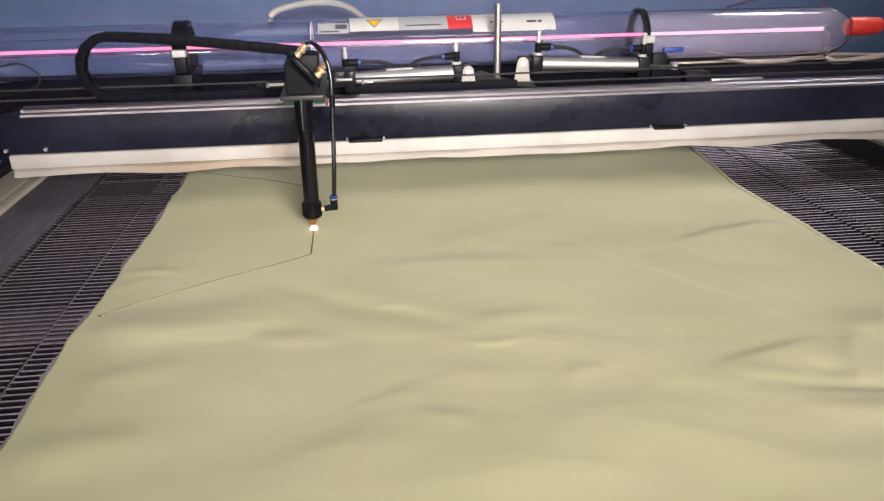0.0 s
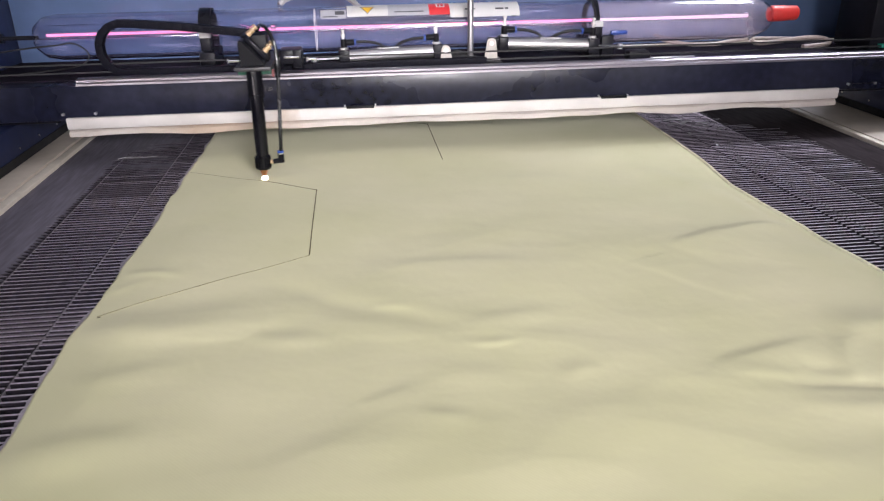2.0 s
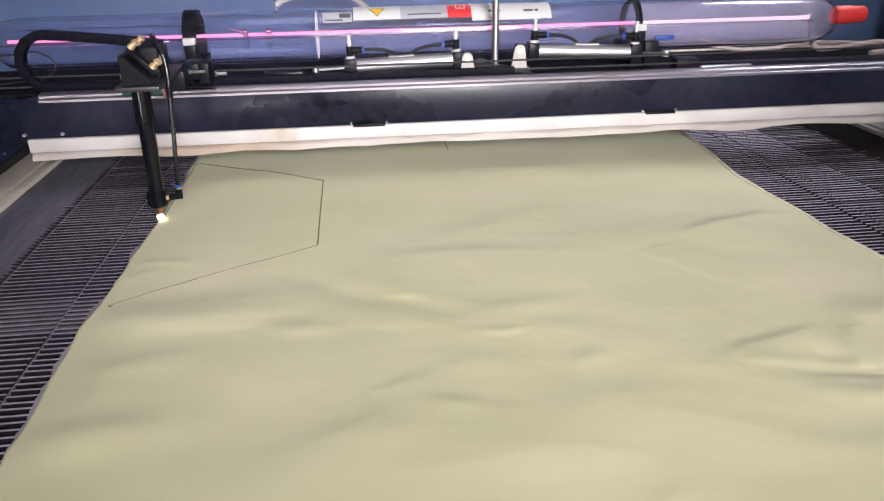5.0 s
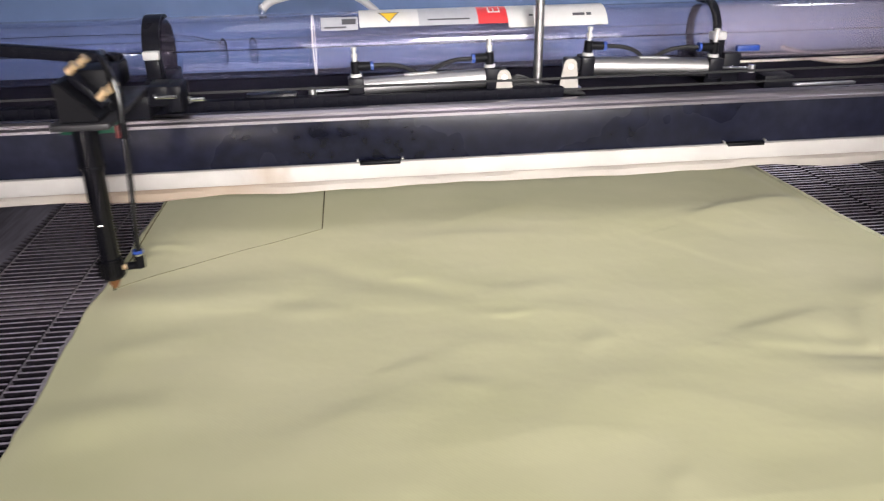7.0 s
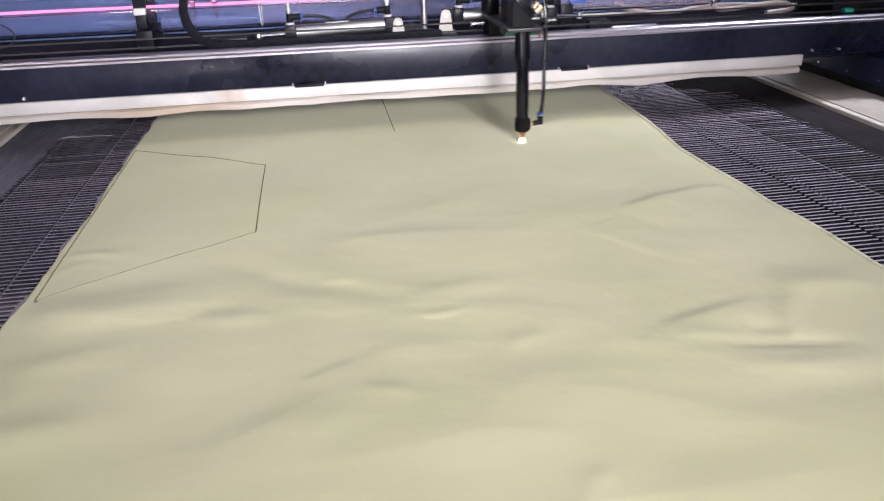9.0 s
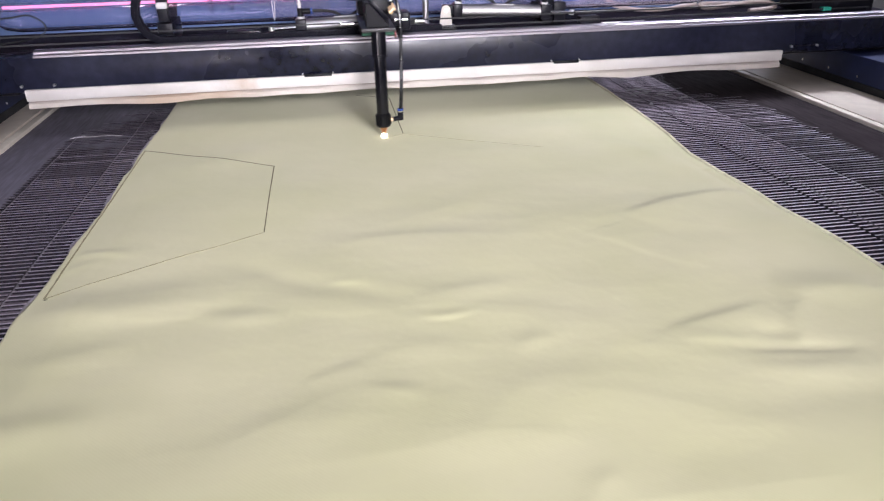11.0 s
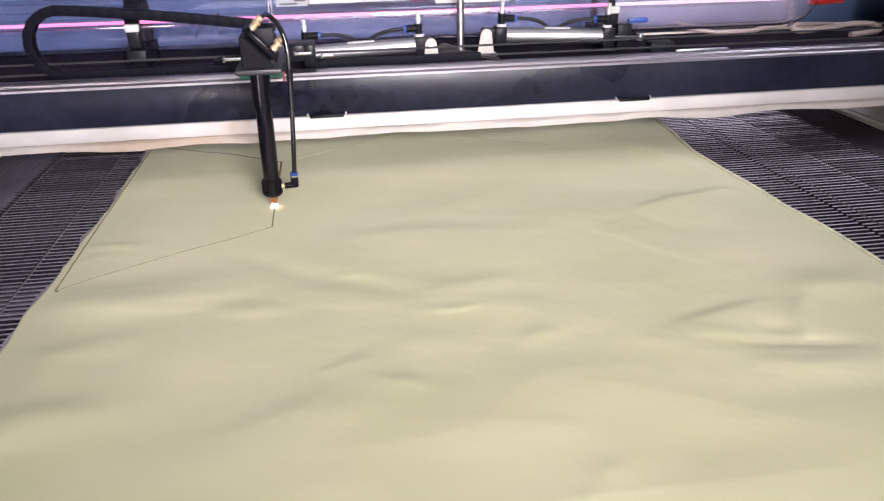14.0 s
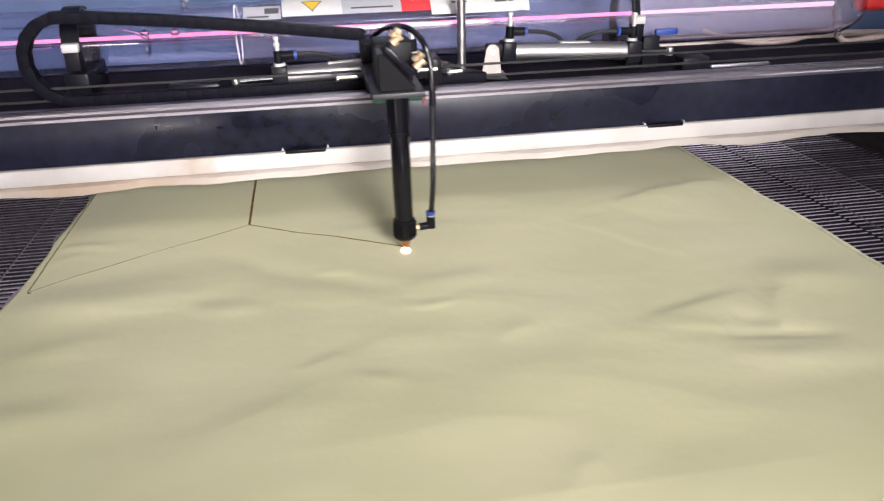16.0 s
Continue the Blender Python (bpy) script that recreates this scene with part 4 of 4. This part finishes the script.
    fr = [pl.verts.new((X(x), -0.0150, z)) for x, z in ring]
    bk = [pl.verts.new((X(x), -0.0115, z)) for x, z in ring]
    pl.faces.new(fr)
    pl.faces.new(bk)
    for k in range(len(ring)):
        pl.faces.new((fr[k], fr[(k + 1) % len(ring)], bk[(k + 1) % len(ring)], bk[k]))
    br = part("bracket", pl, M_BRACKET, c, "pale steel pivot bracket", False)
    part("pivot_pin", made(rod, (X(foot + 0.034), -0.0175, 0.002), (X(foot + 0.034), 0.010, 0.002), 0.0042, seg=14), M_STEEL, br)
    part("clevis", bx(ln + 0.010, foot + 0.040, -0.010, 0.008, -0.008, 0.012, bevel=0.002), M_BLACK, c)
    part("type_plate", bx(0.06, 0.105, -0.005, 0.005, 0.0122, 0.0140), M_WHITE, c, "pale type plate")
    bm.free()
    return c


cyl_a = air_cylinder(False, "aluminium air cylinder with black air lines lying on the deck", 0.166)
cyl_b = air_cylinder(True, "aluminium air cylinder with air lines, facing the first one", 0.176)

# ---- cutting head, about the nozzle's axis at bed level ----
head = thing("laser_cutting_tool", "black laser cutting head with brass mirror screws and air hose", "cutting tool")
bm = bmesh.new()
BACK = 0.026  # the mirror mount stands behind the nozzle axis
turned(bm, (0, 0, 0.0), (0, 0, 0.2), [(1.0, 0.0), (1.0, 0.0136), (0.79, 0.0136), (0.785, 0.0146), (0.765, 0.0146), (0.76, 0.0119),
                                      (0.24, 0.0114), (0.235, 0.0136), (0.125, 0.0140), (0.115, 0.0125), (0.11, 0.0)], 36)
bmesh.ops.transform(bm, matrix=Matrix.Shear("XY", 4, (0.0, 0.07)), verts=bm.verts[:])
part("lens_tube", bm, M_HEAD, head, "glossy black lens tube with a knurled cap")
bm = bmesh.new()
turned(bm, (0, 0, 0.010), (0, 0, 0.026), [(0, 0.0022), (0, 0.0030), (0.55, 0.0068), (1, 0.0072), (1, 0.0)], 20)
part("nozzle", bm, M_COPPER, head, "copper nozzle tip")
for k in range(18):
    a = 2 * math.pi * k / 18
    c, s = math.cos(a), math.sin(a)
    part("knurl", made(rod, (0.0138 * c, 0.0138 * s, 0.027), (0.0138 * c, 0.0138 * s, 0.0455), 0.0010, seg=5), M_HEAD, head)
part("mount_plate", made(box, -0.031, 0.031, BACK - 0.030, 0.190, 0.1995, 0.2065, 0.0015), M_PLATE, head, "dark grey mount plate")
part("carriage_plate", made(box, -0.0290, 0.0300, 0.020, 0.060, 0.190, 0.1993, 0.001), M_GREEN, head, "dark green carriage plate")
bm = made(box, -0.026, 0.034, 0.155, 0.215, 0.169, 0.1990, 0.002)
part("carriage", bm, M_BLACK, head, "black rail carriage")
# triangular mirror mount
bm = bmesh.new()
tri = [(-0.0215, 0.2065), (0.0205, 0.2065), (0.0205, 0.2110), (-0.0150, 0.2500), (-0.0215, 0.2500)]
f_, b_ = [bm.verts.new((x, BACK - 0.022, z)) for x, z in tri], [bm.verts.new((x, BACK + 0.020, z)) for x, z in tri]
bm.faces.new(f_)
bm.faces.new(b_)
for k in range(5):
    bm.faces.new((f_[k], f_[(k + 1) % 5], b_[(k + 1) % 5], b_[k]))
bmesh.ops.bevel(bm, geom=bm.edges[:], offset=0.0012, segments=1, affect="EDGES")
part("mirror_mount", bm, M_PLASTIC, head, "black triangular mirror mount", False)
mir = bmesh.new()
box(mir, -0.023, 0.023, 0.000, 0.030, -0.002, 0.006, 0.0015)
bmesh.ops.transform(mir, matrix=Matrix.Translation((0.004, BACK, 0.2335)) @ Matrix.Rotation(radians(47.5), 4, "Y"), verts=mir.verts[:])
plate = part("mirror_plate", mir, M_BLACK, head, "black sprung mirror plate")
for px, pz in ((-0.001, 0.2615), (0.0245, 0.2330)):
    for yy, off in ((-0.016, 0.0), (0.012, 0.003)):
        bm = bmesh.new()
        n_ = Vector((0.737, 0, 0.676))
        c0 = Vector((px, yy + BACK, pz)) + n_ * (off - 0.003)
        rod(bm, c0, c0 + n_ * 0.006, 0.0050, seg=14)
        rod(bm, c0 + n_ * 0.006, c0 + n_ * 0.009, 0.0030, seg=12)
        rod(bm, c0 + n_ * 0.009, c0 + n_ * 0.013, 0.0052, seg=14)
        part("adjusting_screw", bm, M_BRASS, plate, "brass adjusting screw")
part("mirror_housing", made(box, -0.0205, 0.0235, BACK + 0.0205, 0.095, 0.2065, 0.2545, 0.002), M_PLASTIC, head, "black mirror housing")
part("cable_clamp", made(box, -0.028, -0.002, 0.170, 0.226, 0.2065, 0.2360, 0.003), M_PLASTIC, head, "black chain bracket")
for x0, x1 in ((0.034, 0.060), (0.058, 0.076)):
    part("belt_clamp", made(box, x0, x1, 0.150, 0.200, 0.186 if x0 < 0.05 else 0.178, 0.212, 0.003), M_BLACK, head, "black belt clamp")
for x0, x1, z in ((0.046, 0.070, 0.1985), (0.088, 0.104, 0.1940), (-0.062, -0.038, 0.1945)):
    bm = bmesh.new()
    rod(bm, (x0, 0.150, z), (x1, 0.150, z), 0.0026, seg=12)
    rod(bm, (x0 - 0.003, 0.150, z), (x0, 0.150, z), 0.0048, seg=6)
    part("clamp_bolt", bm, M_CHROME, head, "bright steel bolt")
part("side_tab", made(box, 0.0305, 0.0340, 0.016, 0.022, 0.185, 0.1985), M_REDTAB, head, "small red tab")
bm = bmesh.new()
pipe(bm, [(-0.012, 0.195, 0.236), (0.000, 0.14, 0.256), (0.016, 0.06, 0.270), (0.032, 0.026, 0.260), (0.0400, 0.018, 0.235), (0.0410, 0.012, 0.200), (0.0390, 0.005, 0.14),
          (0.0365, -0.002, 0.09), (0.0335, 0.0, 0.050)], 0.0034, 12)
part("air_hose", bm, M_HOSE_BLACK, head, "black air hose")
elbow = part("elbow_fitting", made(rod, (0.0330, 0, 0.034), (0.0330, 0, 0.053), 0.0056, seg=16), M_PLASTIC, head, "black elbow fitting")
part("collar", made(rod, (0.0330, 0, 0.0525), (0.0330, 0, 0.0560), 0.0060, seg=16), M_VALVE, elbow, "blue release collar")
part("ring", made(rod, (0.0330, 0, 0.0500), (0.0330, 0, 0.0520), 0.0062, seg=16), M_CHROME, elbow, "bright ring")
part("hose_joiner", made(rod, (0.0407, 0.0105, 0.186), (0.0411, 0.0125, 0.203), 0.0044, seg=14), M_PLASTIC, head, "black hose joiner")
part("arm", made(rod, (0.0330, 0, 0.0375), (0.0185, 0, 0.0360), 0.0046, seg=14), M_PLASTIC, elbow)
part("stub", made(rod, (0.0195, 0, 0.0360), (0.0125, 0, 0.0356), 0.0036, seg=14), M_BRASS, elbow, "brass stub")
bm = bmesh.new()
bmesh.ops.create_icosphere(bm, subdivisions=2, radius=0.0056)
spark = part("spark", bm, M_SPARK, head, "white-hot spark at the nozzle")

# ---- drag chain ----
LINK, CHAIN_R, CHAIN_LOW, CHAIN_FIX, CHAIN_Y = 0.0200, 0.050, 0.1690, 0.085, 0.036
chain = thing("drag_chain", "black plastic drag chain looping from the deck to the head", "cable chain")


def link_mesh():
    bm = bmesh.new()
    box(bm, -0.0112, 0.0112, -0.0095, 0.0095, -0.0072, 0.0072, 0.0004)
    for y in (-0.0098, 0.0098):
        box(bm, -0.0112, 0.0030, y - 0.0006, y + 0.0006, -0.0066, 0.0066, 0.0003)
    plain = len(bm.faces)
    box(bm, -0.0035, 0.0045, -0.0109, -0.0103, -0.0014, 0.0016)
    me = finish("link", bm, M_CHAIN)
    me.materials.append(M_LINKGAP)
    for p in me.polygons:
        p.material_index = 1 if p.index >= plain else 0
    return me


def chain_point(s, hx):
    """Place and heading on the chain's run, s metres from its fixed end, with the head at hx."""
    bend = -0.497 + 0.5 * hx
    rad = CHAIN_R + 0.0042 + 0.025 * (hx + 0.066)  # the longer the lower run, the less the bend stands up
    xc = bend + rad
    low = CHAIN_FIX - xc
    arc = math.pi * rad
    if s < low:
        return CHAIN_FIX - s, CHAIN_LOW, math.pi
    if s < low + arc:
        a = (s - low) / rad
        return xc - rad * math.sin(a), CHAIN_LOW + rad * (1 - math.cos(a)), math.pi - a
    u = s - low - arc
    end = hx - 0.010
    span = max(0.05, end - xc)
    top = CHAIN_LOW + 2 * rad
    t = min(1.0, u / span)
    drop = (top - 0.2350) * t ** 1.3
    slope = (top - 0.2350) * 1.3 * max(t, 1e-3) ** 0.3 / span
    return xc + u, top - drop, -math.atan(slope)


CHAIN_LEN = (CHAIN_FIX - (-0.497 + 0.5 * -0.2675 + CHAIN_R)) + math.pi * CHAIN_R + (-0.2675 - 0.010 - (-0.497 + 0.5 * -0.2675 + CHAIN_R))
LINK_ME = link_mesh()
LINKS = []
for k in range(int(CHAIN_LEN / LINK)):
    ob = new("link", LINK_ME)
    ob.parent = chain
    LINKS.append((ob, (k + 0.5) * LINK))

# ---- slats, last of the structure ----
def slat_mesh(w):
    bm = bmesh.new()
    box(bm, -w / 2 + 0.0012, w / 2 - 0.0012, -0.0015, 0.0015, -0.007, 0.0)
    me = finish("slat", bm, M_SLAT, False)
    # side faces take the dark colour, so the gaps read as shade
    me.materials.append(M_SLAT_SIDE)
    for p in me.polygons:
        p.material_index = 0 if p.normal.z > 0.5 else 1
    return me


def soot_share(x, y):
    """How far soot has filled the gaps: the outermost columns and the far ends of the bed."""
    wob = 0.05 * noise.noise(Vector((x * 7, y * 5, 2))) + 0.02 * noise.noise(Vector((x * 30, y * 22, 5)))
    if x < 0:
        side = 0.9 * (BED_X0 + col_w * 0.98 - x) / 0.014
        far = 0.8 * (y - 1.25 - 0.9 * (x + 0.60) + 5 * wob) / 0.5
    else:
        # second term: slats get duller step by step towards the right rail
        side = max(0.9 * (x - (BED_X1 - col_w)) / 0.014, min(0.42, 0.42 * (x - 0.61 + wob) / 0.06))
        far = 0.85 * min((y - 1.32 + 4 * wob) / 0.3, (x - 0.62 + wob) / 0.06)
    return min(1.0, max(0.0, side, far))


def soot_layer(x0, x1, mat, label):
    nx, ny = int((x1 - x0) / 0.006), 240
    verts, faces = [], []
    for j in range(ny + 1):
        for i in range(nx + 1):
            x, y = x0 + (x1 - x0) * i / nx, BED_Y0 + (2.2 - BED_Y0) * j / ny
            k = soot_share(x, y)
            verts.append((x, y, -0.0135 + 0.0092 * k ** 0.7 + 0.0005 * noise.noise(Vector((x * 50, y * 50, 1)))))
    for j in range(ny):
        for i in range(nx):
            q = j * (nx + 1) + i
            faces.append((q, q + 1, q + nx + 2, q + nx + 1))
    me = bpy.data.meshes.new("soot_layer")
    me.from_pydata(verts, [], faces)
    me.materials.append(mat)
    me.shade_smooth()
    ob = new("soot_layer", me)
    ob.parent = bed
    tagged(ob, label, kind="stuff")


soot_layer(BED_X0, -0.50, M_DUST_SHEEN, "grey dust between the slats, tinted with the cover's reflection")
soot_layer(0.44, BED_X1, M_CAKE, "black soot caked between the slats")
part("film_strip", made(box, -0.735, -0.515, 0.808, 0.896, -0.0090, -0.0074, 0.0006), M_PATCH, bed, "dusty grey film strip caught between the slats")
SLAT_ME = slat_mesh(col_w)
rest_v, rest_f, tops = [], [], []
rnd = random.Random(11)
count = 0
for c in range(n_col):
    xm = BED_X0 + (c + 0.5) * col_w
    outer = c < 3 or c >= n_col - 4
    shift = (c % 2) * 0.42 * PITCH
    for r in range(int((2.2 - BED_Y0) / PITCH)):
        y = BED_Y0 + r * PITCH + shift + rnd.uniform(-0.0004, 0.0004)
        z = -0.0046 + rnd.uniform(-0.0008, 0.0)
        dirt = soot_share(xm, y) + rnd.uniform(-0.3, 0.3)
        dirty = dirt > 0.3
        z -= 0.0012 if dirt > 0.75 else 0.0
        yaw = rnd.uniform(-0.008, 0.008)
        near = (c in (1, 2) and 0.50 < y < 1.45) or (c in (n_col - 4, n_col - 3, n_col - 2) and 0.70 < y < 1.50)
        if near and count < 300 and not dirty:
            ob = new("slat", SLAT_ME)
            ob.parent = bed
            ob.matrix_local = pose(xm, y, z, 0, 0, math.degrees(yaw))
            count += 1
        else:
            b = len(rest_v)
            h = col_w / 2 - 0.0012
            for dx, dy, dz in ((-h, -.0015, -.007), (h, -.0015, -.007), (h, .0015, -.007), (-h, .0015, -.007),
                               (-h, -.0015, 0), (h, -.0015, 0), (h, .0015, 0), (-h, .0015, 0)):
                rest_v.append((xm + dx, y + dy + dx * yaw, z + dz))
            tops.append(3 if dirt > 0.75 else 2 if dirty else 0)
            rest_f += [(b + 4, b + 5, b + 6, b + 7), (b, b + 1, b + 5, b + 4), (b + 2, b + 3, b + 7, b + 6), (b, b + 4, b + 7, b + 3), (b + 1, b + 2, b + 6, b + 5)]
me = bpy.data.meshes.new("slat_field")
me.from_pydata(rest_v, [], rest_f)
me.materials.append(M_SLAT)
me.materials.append(M_SLAT_SIDE)
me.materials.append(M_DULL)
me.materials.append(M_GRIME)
# only tops vary; side faces carry the painted gap shade
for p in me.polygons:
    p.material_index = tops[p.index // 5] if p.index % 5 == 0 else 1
field = new("slat_field", me)
field.parent = bed
tagged(field, "thin steel slats with dark gaps", kind="stuff")

# ---- movement ----
GANTRY_Y = [(0, 1.256), (0.5, 1.346), (1, 1.431), (1.25, 1.459), (1.5, 1.482), (2, 1.529), (2.5, 1.569), (2.95, 1.606), (3.1, 1.610), (3.5, 1.564), (4, 1.481), (5, 1.306),
            (6.5, 1.042), (6.85, 1.014), (7, 1.006), (7.25, 1.062), (7.5, 1.135), (8, 1.276), (8.5, 1.406), (8.75, 1.456), (9, 1.475), (10.7, 1.605),
            (11.5, 1.560), (12, 1.518), (12.5, 1.471), (13, 1.402), (13.5, 1.322), (14, 1.235), (14.5, 1.156), (15, 1.114), (15.5, 1.071), (16, 1.029)]
HEAD_X = [(0, -0.2675), (1.2, -0.2675), (1.3, -0.272), (1.5, -0.299), (2, -0.364), (2.5, -0.430), (3.0, -0.499), (3.12, -0.513), (6.90, -0.514), (7, -0.505), (7.2, -0.404),
          (7.5, -0.287), (7.8, -0.165), (8, -0.075), (8.3, 0.052), (8.5, 0.138), (8.7, 0.212), (8.8, 0.218), (9, 0.197), (10.7, -0.025), (12.6, -0.2675),
          (14.45, -0.2675), (14.6, -0.255), (15, -0.2046), (15.5, -0.135), (16, -0.066)]
HEAD_DY = -0.1655
FIRE_OFF, FIRE_ON = 6.92, 8.74


def at_time(table, t):
    return float(np.interp(t, [r[0] for r in table], [r[1] for r in table]))


def motions():
    times = sorted({k * 0.25 for k in range(65)} | {1.2, 1.3, 2.95, 3.1, 6.85, 6.95, 7.1, 8.7, 8.8, 12.6, 14.45})
    ys = [(t, at_time(GANTRY_Y, t)) for t in times]
    for ob, x, y, z in ((gantry, 0, 0, 0), (tube, 0, 0, 0), (chain, 0, 0, 0), (cyl_a, -0.198, 0.070, 0.1828), (cyl_b, 0.307, 0.070, 0.1915)):
        lean = -1.9 if ob is cyl_a else 2.6 if ob is cyl_b else 0
        walk(ob, [(t, pose(x, y + gy, z, 0, lean, 0)) for t, gy in ys])
    walk(head, [(t, pose(at_time(HEAD_X, t), gy + HEAD_DY, 0)) for t, gy in ys])
    step = 0.034
    walk(spark, [(t, pose(0, 0, z)) for t, z in ((0, 0.0050), (FIRE_OFF, 0.0050), (FIRE_OFF + step, 0.09), (FIRE_ON, 0.09), (FIRE_ON + step, 0.0050), (16, 0.0050))])
    for ob in (plasma, anode_glow):
        walk(ob, [(t, pose(0, 0, z)) for t, z in ((0, 0), (FIRE_OFF, 0), (FIRE_OFF + step, -0.100), (FIRE_ON, -0.100), (FIRE_ON + step, 0), (16, 0))])
    for ob, s in LINKS:
        rows = []
        for t in times:
            x, z, a = chain_point(s, at_time(HEAD_X, t))
            rows.append((t, pose(x, CHAIN_Y + 0.018, z, 0, -math.degrees(a), 0)))
        walk(ob, rows)
    for ob, t in FRESH:
        if t <= 0.05:
            continue
        t = min(t, 15.9)
        walk(ob, [(0, pose(0, 0, SUNK)), (t, pose(0, 0, SUNK)), (t + step, pose(0, 0, 0)), (16, pose(0, 0, 0))])


motions()
